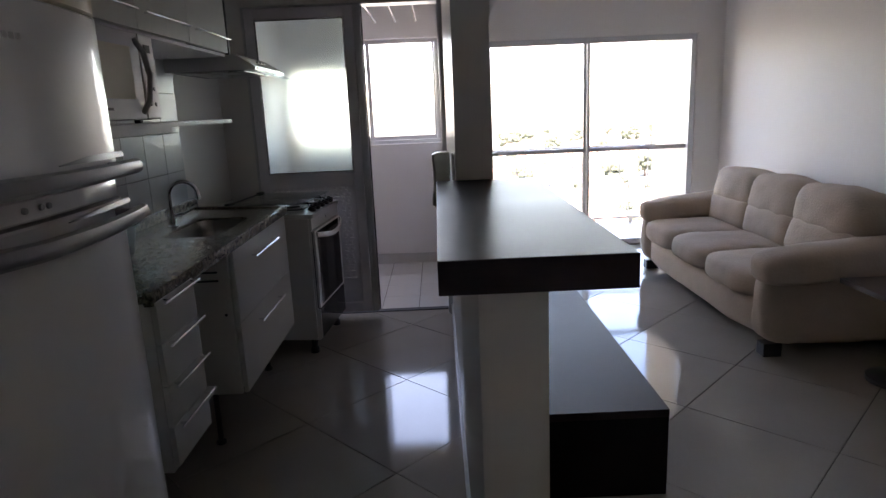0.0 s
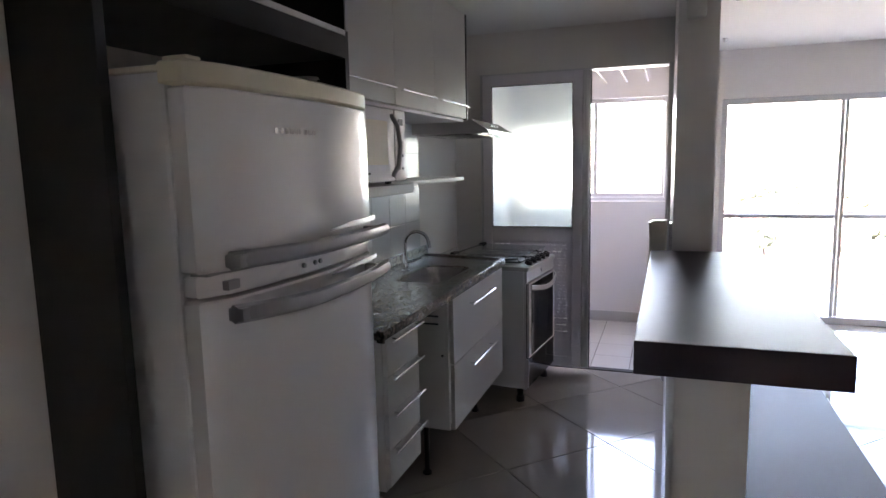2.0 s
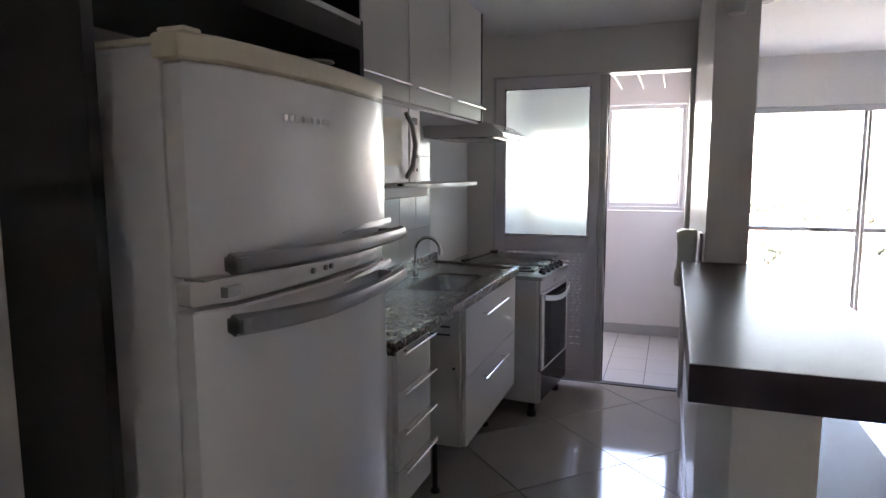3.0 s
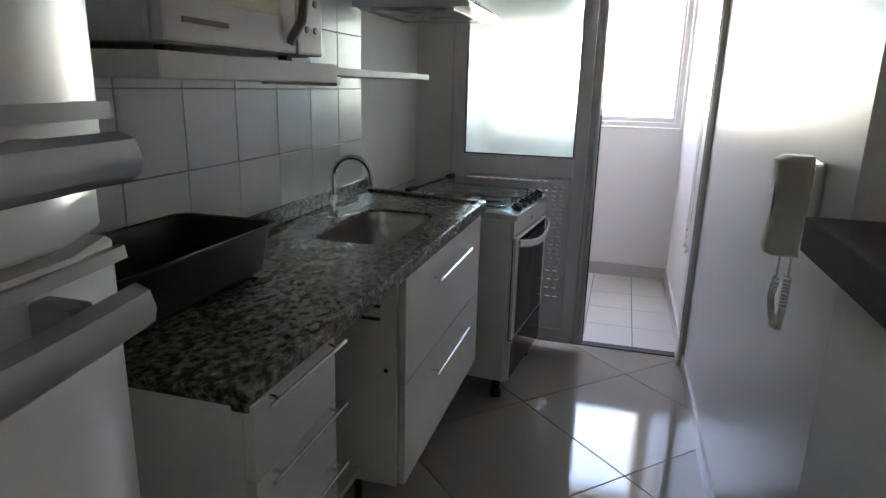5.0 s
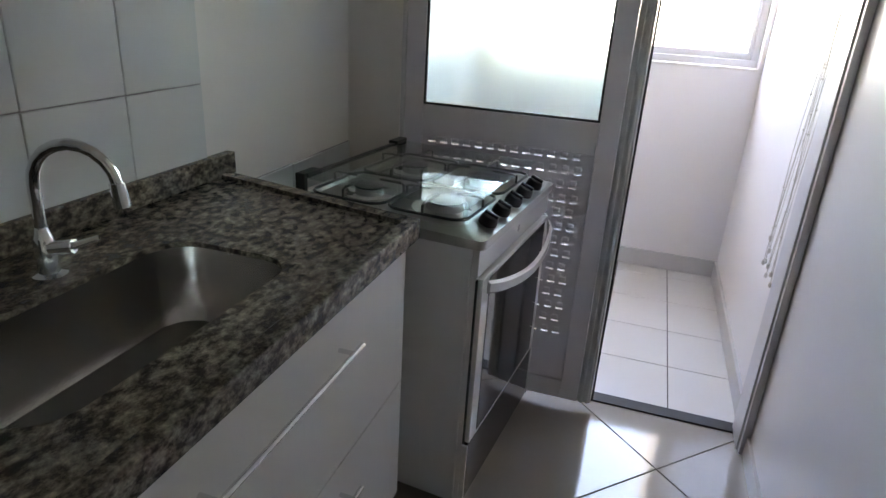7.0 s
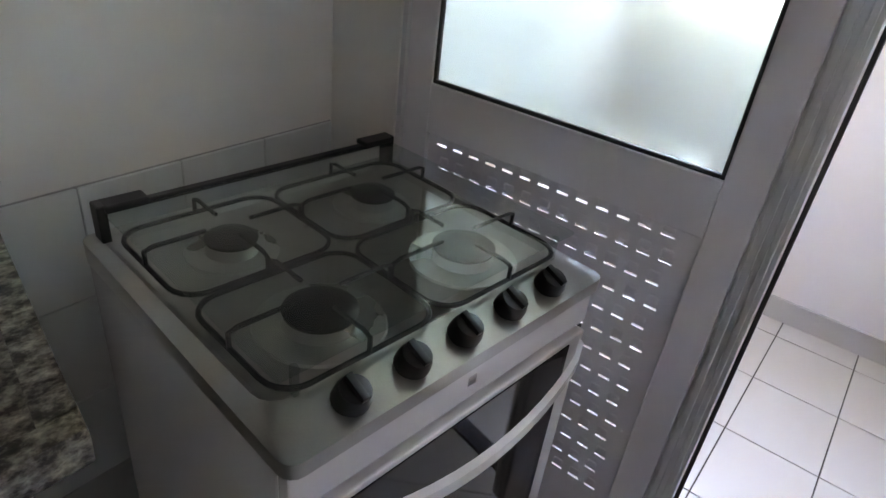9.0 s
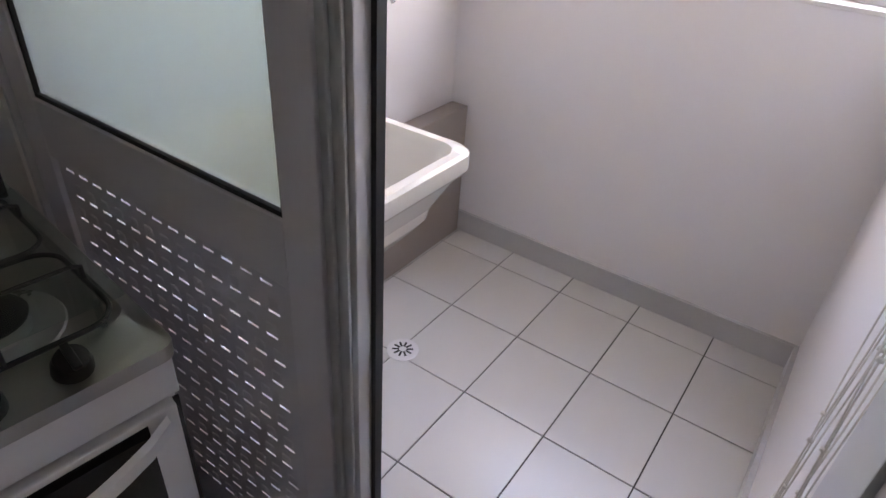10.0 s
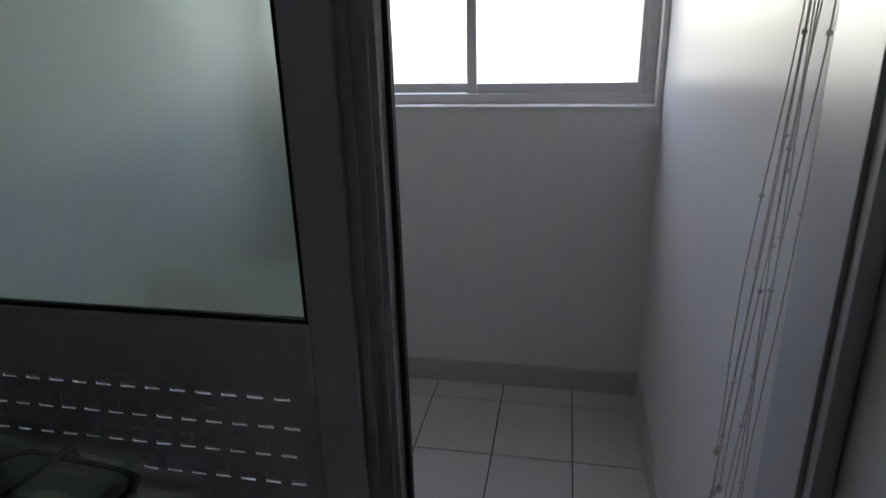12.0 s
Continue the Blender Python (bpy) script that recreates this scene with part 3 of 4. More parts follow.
for i in range(3):
    for k in range(2):
        bm = bmesh.new()
        lathe(bm, M1 - 0.07 + 0.035 * k, MZ + 0.06 + i * 0.05, [(0.007, -1.010), (0.006, -1.006)], 12, "x")
        part("button", bm, GREYPL, p)
for y in (M0 + 0.06, M1 - 0.06):
    part("foot", nb((-1.33, -1.31, y, y + 0.02, MZ - 0.001, MZ + 0.010), (-1.08, -1.06, y, y + 0.02, MZ - 0.001, MZ + 0.010)), BLACKP, mw)

hood = thing("cooker_hood", "slim white cooker hood with a sloping front and a glass lip", "cooker hood", (-1.2, 3.37, 1.62))
bm = bmesh.new()
H0, H1 = 3.075, 3.69
loft(bm, [[(WX + 0.001, y, 1.715), (-1.08, y, 1.715), (-0.985, y, 1.655), (-0.985, y, 1.635), (WX + 0.001, y, 1.635)] for y in (H0, H1)])
part("body", bm, ENAMEL, hood)
part("front_strip", nb((-0.984, -0.978, H0, H1, 1.636, 1.652), bevel=0.002), STEEL, hood)
bm = bmesh.new()
loft(bm, [[(-0.983, y, 1.637), (-0.92, y, 1.605), (-0.92, y, 1.601), (-0.983, y, 1.632)] for y in (H0 + 0.01, H1 - 0.01)])
part("glass_lip", bm, LID, hood, "tinted glass lip")
for y in (3.30, 3.36, 3.42):
    part("switch", nb((-1.035, -1.020, y, y + 0.03, 1.680, 1.692), bevel=0.002), GREYPL, hood)
part("filter", nb((-1.38, -1.05, H0 + 0.05, H1 - 0.05, 1.628, 1.634)), STEEL, hood)

# worktop with its sink
def ring_plate(bm, outer, inner, z0, z1):
    """A plate from a rectangle to a rounded hole, both as loops of equally many points."""
    return loft(bm, [[(x, y, z0) for x, y in inner], [(x, y, z0) for x, y in outer], [(x, y, z1) for x, y in outer], [(x, y, z1) for x, y in inner], [(x, y, z0) for x, y in inner]], False, False)


def ray_rect(cx, cy, px, py, x0, x1, y0, y1):
    dx, dy = px - cx, py - cy
    t = min([((x1 if dx > 0 else x0) - cx) / dx if dx else 9e9, ((y1 if dy > 0 else y0) - cy) / dy if dy else 9e9])
    return (cx + dx * t, cy + dy * t)


SX0, SX1, SY0, SY1 = -1.265, -1.01, 2.33, 2.83
WTF, WTN, WTE = -0.895, 1.447, 3.11
top = thing("worktop", "mottled brown and grey polished granite worktop with raised rim", "worktop", (-1.15, 2.25, 0.885))
hole = rrect(SX0, SX1, SY0, SY1, 0.07, 8)
cx, cy = (SX0 + SX1) / 2, (SY0 + SY1) / 2
rect = [ray_rect(cx, cy, x, y, WX + 0.001, WTF, 2.21, 3.02) for x, y in hole]
# the rays miss the corners of the plate: put the nearest point on each corner
for c in ((WX + 0.001, 2.21), (WX + 0.001, 3.02), (WTF, 2.21), (WTF, 3.02)):
    k = min(range(len(rect)), key=lambda i: (rect[i][0] - c[0]) ** 2 + (rect[i][1] - c[1]) ** 2)
    rect[k] = c
bm = bmesh.new()
ring_plate(bm, rect, hole, 0.888, 0.912)
box(bm, WX + 0.001, WTF, WTN, 2.21, 0.888, 0.912)
loft(bm, [[(WX + 0.001, 3.02, z), (WTF, 3.02, z), (WTF, WTE, z), (WX + 0.001, WTE + 0.11, z)] for z in (0.888, 0.912)])
part("slab", bm, GRANITE, top)
bm = nb((WTF - 0.028, WTF + 0.002, WTN, WTE, 0.878, 0.921), bevel=0.004)
loft(bm, [[(WX + 0.026, WTE + 0.076, z), (WTF - 0.029, WTE - 0.03, z), (WTF - 0.029, WTE + 0.004, z), (WX + 0.026, WTE + 0.108, z)] for z in (0.889, 0.921)])
part("rim", bm, GRANITE, top)
part("upstand", nb((WX + 0.001, WX + 0.025, WTN, 3.245, 0.913, 0.965), bevel=0.003), GRANITE, top)
sink = thing("sink", "oval-cornered stainless steel sink bowl set into the granite", "sink", (cx, cy, 0.75))
bm = bmesh.new()
L = [[(x, y, 0.905) for x, y in rrect(SX0 - 0.004, SX1 + 0.004, SY0 - 0.004, SY1 + 0.004, 0.074, 8)]]
for g, z, r in ((0.0, 0.903, 0.07), (0.006, 0.86, 0.07), (0.012, 0.80, 0.07), (0.03, 0.775, 0.06), (0.07, 0.768, 0.045)):
    L.append([(x, y, z) for x, y in rrect(SX0 + g, SX1 - g, SY0 + g, SY1 - g, r, 8)])
loft(bm, L, False, True)
part("bowl", bm, SINKST, sink, "", True)
bm = bmesh.new()
lathe(bm, cx, 2.56, [(0.04, 0.769), (0.038, 0.773), (0.02, 0.771)], 20)
part("drain", bm, CHROME, sink, "round chrome drain", True)
fx, fy = -1.312, 2.62
fau = thing("tap", "chrome swan-neck kitchen tap with a lever on the worktop", "tap", (fx, fy, 0.912))
bm = bmesh.new()
lathe(bm, fx, fy, [(0.025, 0.912), (0.025, 0.917), (0.015, 0.921), (0.0145, 0.975), (0.011, 0.982), (0.009, 0.992)], 20)
part("base", bm, CHROME, fau, "", True)
pts = [(fx, fy, 0.99), (fx, fy, 1.05)]
for k in range(0, 11):
    a = radians(180 - 17.5 * k)
    pts.append((fx + 0.059 + 0.059 * math.cos(a), fy + (0.059 + 0.059 * math.cos(a)) * 0.3, 1.058 + 0.061 * math.sin(a)))
bm = bmesh.new()
tube(bm, pts, 0.0085, 12)
part("spout", bm, CHROME, fau, "", True)
e = Vector(pts[-1])
bm = bmesh.new()
tube(bm, [e + Vector((0, 0, 0.004)), e + Vector((0.003, 0.001, -0.032))], 0.0115, 12)
part("aerator", bm, CHROME, fau, "", True)
bm = bmesh.new()
tube(bm, [(fx + 0.012, fy, 0.960), (fx + 0.045, fy + 0.01, 0.966)], 0.011, 10)
tube(bm, [(fx + 0.045, fy + 0.01, 0.966), (fx + 0.075, fy + 0.03, 0.978)], [0.006, 0.0045], 8)
part("lever", bm, CHROME, fau, "", True)

# base cabinets
bc = thing("sink_cabinet", "white base cabinet under the sink with two deep drawers", "cabinet", (-1.15, 2.64, 0))
FX = -0.915
for nm, b in (("side_panel", (2.152, 2.168, 0.275, 0.885)), ("side_panel", (3.025, 3.04, 0.275, 0.885)), ("base_panel", (2.168, 3.025, 0.275, 0.291))):
    part(nm, nb((WX + 0.01, FX - 0.02) + b), MELAM, bc)
part("back_panel", nb((WX + 0.01, WX + 0.016, 2.168, 3.025, 0.291, 0.885)), MELAM, bc)
part("front_edge", nb((FX - 0.019, FX - 0.002, 2.150, 2.172, 0.275, 0.885)), MELAM, bc)
for z0, z1, hz in ((0.577, 0.880, 0.806), (0.270, 0.574, 0.510)):
    d = part("drawer_front", nb((FX - 0.001, FX + 0.017, 2.174, 3.045, z0, z1), bevel=0.0015), MELAM, bc)
    bar_handle(d, FX + 0.017, 2.39, 2.79, hz)
for y in (2.25, 3.05):
    for x in (-1.36, -1.07):
        bm = bmesh.new()
        lathe(bm, x, y, [(0.022, 0), (0.022, 0.012), (0.012, 0.02), (0.012, 0.275)], 12)
        part("leg", bm, BLACKP, bc, "black plastic leg")
for z in (0.84, 0.80, 0.765):
    part("hinge", nb((FX - 0.16, FX - 0.045, 2.143, 2.1515, z - 0.004, z + 0.004), bevel=0.002), BLACKP, bc, "dark drawer runner end")
bm = bmesh.new()
lathe(bm, FX - 0.03, 0.62, [(0.006, 2.1495), (0.006, 2.1515)], 10, "y")
part("screw_hole", bm, BLACKP, bc)
dc = thing("drawer_cabinet", "white cabinet of four drawers with long thin bar handles", "cabinet", (-1.15, 1.59, 0))
for nm, b in (("side_panel", (1.45, 1.466, 0.35, 0.890)), ("side_panel", (1.710, 1.725, 0.35, 0.890)), ("base_panel", (1.466, 1.710, 0.35, 0.366))):
    part(nm, nb((WX + 0.01, FX + 0.009) + b), MELAM, dc)
part("back_panel", nb((WX + 0.01, WX + 0.016, 1.466, 1.710, 0.366, 0.885)), MELAM, dc)
part("bottom_board", nb((WX + 0.01, -1.02, 1.726, 2.149, 0.30, 0.316)), MELAM, dc)
zz = 0.889
for i in range(4):
    h = 0.128
    d = part("drawer_front", nb((FX + 0.010, FX + 0.027, 1.452, 1.730, zz - h, zz), bevel=0.0015), MELAM, dc)
    bar_handle(d, FX + 0.027, 1.47, 1.737, zz - 0.006, 0.004, 0.02)
    zz -= h + 0.003
for y in (1.5, 1.69):
    for x in (-1.36, -1.07):
        bm = bmesh.new()
        lathe(bm, x, y, [(0.022, 0), (0.022, 0.012), (0.012, 0.02), (0.012, 0.34)], 12)
        part("leg", bm, BLACKP, dc, "black plastic leg")

tub = thing("plastic_basin", "empty black plastic basin with flared sides on the worktop", "basin", (-1.27, 1.80, 0.912))
bm = bmesh.new()
q = [(0.0, 0.9125, 0.03), (-0.02, 0.93, 0.03), (-0.035, 1.035, 0.035), (-0.045, 1.037, 0.04), (-0.045, 1.031, 0.04), (-0.032, 1.028, 0.035), (-0.012, 0.93, 0.03), (0.005, 0.919, 0.03)]
loft(bm, [[(x, y, z) for x, y in rrect(-1.385 + g, -1.20 - g, 1.53 + g, 1.965 - g, r, 5)] for g, z, r in q])
part("shell", bm, BLACKP, tub, "", True)

# ---- fridge ----
fr = thing("fridge", "white two-door fridge-freezer with grey curved handles and a yellowed top", "fridge", (-1.05, 0.72, 0))
FY0, FY1 = 0.440, 1.086


def bulged(bm, y0, y1, z0, z1, xb, xf, bulge, n=12, r=0.012):
    """A door whose front swells towards the middle, with rounded upright edges."""
    prof = [(xb, y0)]
    for k in range(n + 1):
        u = k / n
        prof.append((xf + bulge * (1 - (2 * u - 1) ** 2) - r * (max(0, abs(2 * u - 1) - 0.93) / 0.07) ** 2 * 1.5, y0 + (y1 - y0) * u))
    prof.append((xb, y1))
    e = 0.004
    c = (xb + 0.02, (y0 + y1) / 2)
    sh = [(c[0] + (x - c[0]) * 0.93, c[1] + (y - c[1]) * 0.985) for x, y in prof]
    return loft(bm, [[(x, y, z0) for x, y in sh], [(x, y, z0 + e) for x, y in prof], [(x, y, z1 - e) for x, y in prof], [(x, y, z1) for x, y in sh]])


part("body", nb((WX + 0.03, -0.79, FY0, FY1, 0.03, 1.625), bevel=0.008), ENAMEL_T, fr)
bm = bulged(bmesh.new(), FY0, FY1, 1.292, 1.60, -0.785, -0.735, 0.03)
d1 = part("freezer_door", bm, ENAMEL, fr, "", True)
bm = bulged(bmesh.new(), FY0, FY1, 0.06, 1.244, -0.785, -0.735, 0.03)
d2 = part("fridge_door", bm, ENAMEL, fr, "", True)
bm = bulged(bmesh.new(), FY0 + 0.004, FY1 - 0.002, 1.249, 1.287, -0.785, -0.742, 0.03)
part("control_strip", bm, ENAMEL, fr, "", True)
bm = bulged(bmesh.new(), FY0 - 0.002, FY1 + 0.002, 1.603, 1.641, -0.80, -0.737, 0.032)
part("top_cap", bm, CREAM, fr, "yellowed plastic top edge", True)
part("top_plate", nb((WX + 0.03, -0.80, FY0, FY1, 1.626, 1.636), bevel=0.004), CREAM, fr)
part("hinge_cover", nb((-0.80, -0.75, FY0 + 0.008, FY0 + 0.045, 1.642, 1.650), bevel=0.005), CREAM, fr)
bm = bmesh.new()
lathe(bm, -0.712, 0.74, [(0.028, 1.6405), (0.026, 1.644), (0.015, 1.645)], 20)
part("top_badge", bm, GREYPL, fr, "half-round mark on the top edge")
part("mid_hinge", nb((-0.775, -0.738, FY0 + 0.01, FY0 + 0.10, 1.2875, 1.2915)), GREYPL, fr)
for i, y in enumerate((0.70, 0.742, 0.762)):
    bm = bmesh.new()
    lathe(bm, y, 1.269, [(0.006, -0.717), (0.005, -0.708)], 10, "x")
    part("control_mark", bm, GREYPL, fr)
part("control_mark", nb((-0.735, -0.722, 0.48, 0.51, 1.260, 1.276)), GREYPL, fr)


def fridge_handle(z0, z1, drop):
    """A broad band that stands off the door and follows its curve, fixed at the hinge side."""
    bm = bmesh.new()
    loops = []
    n = 16
    for k in range(n + 1):
        u = k / n
        y = FY0 + 0.045 + (1.030 - FY0 - 0.045) * u
        xf = -0.735 + 0.03 * (1 - (2 * (y - FY0) / (FY1 - FY0) - 1) ** 2)
        off = 0.010 + 0.036 * min(1, u * 3.2) ** 0.8
        h = (z1 - z0) * (1 - 0.12 * u)
        zc = (z0 + z1) / 2 + drop * u * (1 - u) * 2
        x = max(xf, -0.728) + off
        loops.append([(x, y, zc - h / 2), (x + 0.008, y, zc - h / 2 + 0.006), (x + 0.010, y, zc), (x + 0.006, y, zc + h / 2 - 0.004), (x - 0.004, y, zc + h / 2), (x - 0.010, y, zc + h / 4), (x - 0.010, y, zc - h / 3)])
    loft(bm, loops)
    box(bm, -0.745, -0.70, FY0 + 0.045, FY0 + 0.07, z0 + 0.004, z1 - 0.006, 0.003)
    box(bm, -0.745, -0.69, 0.985, 1.003, z0 + 0.004, z1 - 0.006, 0.003)
    return bm


part("door_handle", fridge_handle(1.294, 1.327, 0.0), GREYPL, d1, "grey band handle", True)
part("door_handle", fridge_handle(1.200, 1.234, -0.010), GREYPL, d2, "grey band handle", True)


def grip(z, h):
    """A slim raised lip over the free half of a handle."""
    bm = bmesh.new()
    loops = []
    for k in range(11):
        u = k / 10
        y = 0.80 + (FY1 - 0.012 - 0.80) * u
        x = -0.735 + 0.03 * (1 - (2 * (y - FY0) / (FY1 - FY0) - 1) ** 2)
        t = h * (0.15 + 0.85 * min(1, u * 2.5))
        loops.append([(x - 0.004, y, z), (x + 0.004, y, z), (x + 0.002, y, z + t), (x - 0.004, y, z + t)])
    return loft(bm, loops)


part("handle_grip", grip(1.329, 0.011), GREYPL, d1, "grey recess lip", True)
part("handle_grip", grip(1.232, 0.009), GREYPL, d2, "grey recess lip", True)
for i in range(9):
    y = 0.622 + i * 0.0155
    w = 0.0105 if i != 5 else 0.004
    xf = -0.735 + 0.03 * (1 - (2 * (y - FY0) / (FY1 - FY0) - 1) ** 2)
    part("emblem_bar", nb((xf - 0.001, xf + 0.0015, y, y + w, 1.530, 1.540)), CHROME, d1, "small raised chrome mark")
for x in (-1.3, -0.85):
    for y in (FY0 + 0.05, FY1 - 0.05):
        bm = bmesh.new()
        lathe(bm, x, y, [(0.02, 0), (0.02, 0.03)], 12)
        part("foot", bm, BLACKP, fr)

# ---- stove ----
TY0, TY1, TX0, TX1, TZ = 3.185, 3.76, -1.315, -0.80, 0.855
st = thing("stove", "white four-burner gas stove with its glass lid shut", "stove", (-1.08, 3.44, 0))
part("body", nb((TX0, TX1 - 0.012, TY0, TY1, 0.09, TZ - 0.035), bevel=0.004), ENAMEL, st)
bm = bmesh.new()
lp = rrect(TX0, TX1 + 0.018, TY0 - 0.006, TY1 + 0.006, 0.02, 4)
lp2 = rrect(TX0 + 0.02, TX1 - 0.055, TY0 + 0.016, TY1 - 0.016, 0.03, 4)
loft(bm, [[(x, y, TZ - 0.034) for x, y in lp], [(x, y, TZ - 0.012 if x > -0.85 else TZ) for x, y in lp], [(x, y, TZ + 0.002) for x, y in lp2], [(x, y, TZ - 0.008) for x, y in rrect(TX0 + 0.03, TX1 - 0.065, TY0 + 0.026, TY1 - 0.026, 0.03, 4)]])
part("hob_plate", bm, HOBST, st, "stainless steel hob", True)
for i in range(5):
    y = TY0 + 0.098 + i * 0.093
    bm = bmesh.new()
    lathe(bm, 0, 0, [(0.0235, 0.0), (0.0225, 0.013), (0.019, 0.023), (0.016, 0.024)], 18)
    box(bm, -0.018, 0.018, -0.005, 0.005, 0.02, 0.031, 0.002)
    bm.transform(pose(-0.816, y, TZ - 0.004, ry=22) @ pose(0, 0, 0))
    part("knob", bm, BLACKP, st, "black turning knob", True)
burners = ((-0.950, TY0 + 0.155, 0.046), (-0.950, TY1 - 0.150, 0.046), (-1.170, TY0 + 0.155, 0.036), (-1.170, TY1 - 0.150, 0.036))
for bx, by, br in burners:
    bm = bmesh.new()
    lathe(bm, bx, by, [(br * 1.9, TZ - 0.0078), (br * 1.86, TZ - 0.004), (br * 1.8, TZ - 0.004), (br * 1.4, TZ - 0.007), (br * 1.08, TZ - 0.005), (br, TZ + 0.010), (br * 0.9, TZ + 0.012)], 28)
    b = part("burner", bm, STEEL, st, "steel burner ring", True)
    bm = bmesh.new()
    lathe(bm, bx, by, [(br * 1.06, TZ + 0.0125), (br * 1.08, TZ + 0.017), (br * 0.95, TZ + 0.020), (br * 0.3, TZ + 0.0215)], 28)
    part("burner_cap", bm, IRON, b, "black burner cap", True)
for gx0, gx1 in ((-1.275, -1.068), (-1.058, -0.850)):
    for gy0, gy1 in ((TY0 + 0.03, 3.460), (3.465, TY1 - 0.028)):
        bm = bmesh.new()
        tube(bm, [(x, y, TZ + 0.012) for x, y in rrect(gx0, gx1, gy0, gy1, 0.04, 5)], 0.0038, 7, True)
        mx, my = (gx0 + gx1) / 2, (gy0 + gy1) / 2
        for sx, sy in ((1, 0), (-1, 0), (0, 1), (0, -1)):
            ex, ey = (gx0 if sx < 0 else gx1) if sx else mx, (gy0 if sy < 0 else gy1) if sy else my
            tube(bm, [(ex, ey, TZ + 0.012), (ex, ey, TZ + 0.034), (ex - sx * 0.012, ey - sy * 0.012, TZ + 0.038), (mx + sx * 0.035, my + sy * 0.035, TZ + 0.038)], 0.0034, 7)
        part("pan_rest", bm, IRON, st, "black wire pan rest", True)
part("glass_lid", nb((-1.275, -0.838, TY0 + 0.02, TY1 - 0.02, TZ + 0.046, TZ + 0.051), bevel=0.002), LID, st, "clear glass lid").visible_shadow = False
part("lid_hinge", nb((-1.292, -1.276, TY0 + 0.022, TY1 - 0.022, TZ + 0.044, TZ + 0.053), (-1.300, -1.268, TY0 + 0.022, TY0 + 0.085, TZ + 0.050, TZ + 0.060), (-1.300, -1.268, TY1 - 0.085, TY1 - 0.022, TZ + 0.050, TZ + 0.060), (-1.300, -1.272, TY0 + 0.012, TY0 + 0.026, TZ + 0.002, TZ + 0.060), (-1.300, -1.272, TY1 - 0.026, TY1 - 0.012, TZ + 0.002, TZ + 0.060), bevel=0.003), BLACKP, st, "black plastic hinge bar")
for y in (TY0 + 0.05, TY1 - 0.05):
    part("lid_bumper", nb((-0.858, -0.848, y - 0.004, y + 0.004, TZ + 0.004, TZ + 0.0455), bevel=0.002), LID, st)
fxx = TX1 - 0.011
part("front_panel", nb((fxx, fxx + 0.018, TY0, TY1, 0.752, TZ - 0.036), bevel=0.003), ENAMEL, st)
part("front_side", nb((fxx, fxx + 0.012, TY0 + 0.001, TY0 + 0.012, 0.09, 0.752)), ENAMEL, st)
dr = part("oven_door", nb((fxx + 0.001, fxx + 0.028, TY0 + 0.012, TY1 - 0.012, 0.285, 0.745), bevel=0.004), ENAMEL, st)
part("oven_window", nb((fxx + 0.0282, fxx + 0.0305, TY0 + 0.055, TY1 - 0.055, 0.30, 0.735), bevel=0.001), OVENG, dr, "dark oven glass")
bm = bmesh.new()
loops = []
for k in range(15):
    u = k / 14
    y = TY0 + 0.03 + (TY1 - TY0 - 0.06) * u
    x = fxx + 0.032 + 0.040 * math.sin(math.pi * u) ** 0.6
    z = 0.722 - 0.030 * math.sin(math.pi * u)
    loops.append([(x, y, z - 0.018), (x + 0.008, y, z - 0.012), (x + 0.009, y, z + 0.010), (x, y, z + 0.016)])
loft(bm, loops)
part("oven_handle", bm, ENAMEL, dr, "white arched handle", True)
part("drawer_panel", nb((fxx + 0.001, fxx + 0.024, TY0 + 0.012, TY1 - 0.012, 0.10, 0.278), bevel=0.004), OVENG, st, "dark lower panel")
for ya, yb in ((TY0 + 0.003, TY0 + 0.011), (TY1 - 0.011, TY1 - 0.003)):
    part("drawer_side", nb((fxx + 0.001, fxx + 0.026, ya, yb, 0.10, 0.279), bevel=0.002), ENAMEL, st)
for y in (TY0 + 0.0065, TY1 - 0.0065):
    part("door_gap", nb((fxx + 0.0125, fxx + 0.016, y - 0.004, y + 0.004, 0.286, 0.744)), GASKET, st, "dark seal beside the oven door")
part("emblem", nb((fxx + 0.018, fxx + 0.0195, (TY0 + TY1) / 2 - 0.008, (TY0 + TY1) / 2 + 0.008, 0.778, 0.794), bevel=0.0006), CHROME, st, "small raised chrome mark")
for x in (TX0 + 0.05, TX1 - 0.05):
    for y in (TY0 + 0.04, TY1 - 0.04):
        bm = bmesh.new()
        lathe(bm, x, y, [(0.026, 0), (0.026, 0.03), (0.018, 0.04), (0.022, 0.092)], 14)
        part("foot", bm, BLACKP, st, "black plastic foot")
st.matrix_basis = pose(-1.055, 3.525, 0, rz=-6)
hose = thing("gas_hose", "dark gas hose hanging behind the stove against the wall", "hose", (-1.40, 3.13, 0.1))
bm = bmesh.new()
tube(bm, [(-1.385, 3.14, 0.10), (-1.39, 3.125, 0.35), (-1.38, 3.13, 0.60), (-1.39, 3.15, 0.71), (-1.375, 3.19, 0.72)], 0.008, 8)
part("hose", bm, BLACKP, hose, "", True)

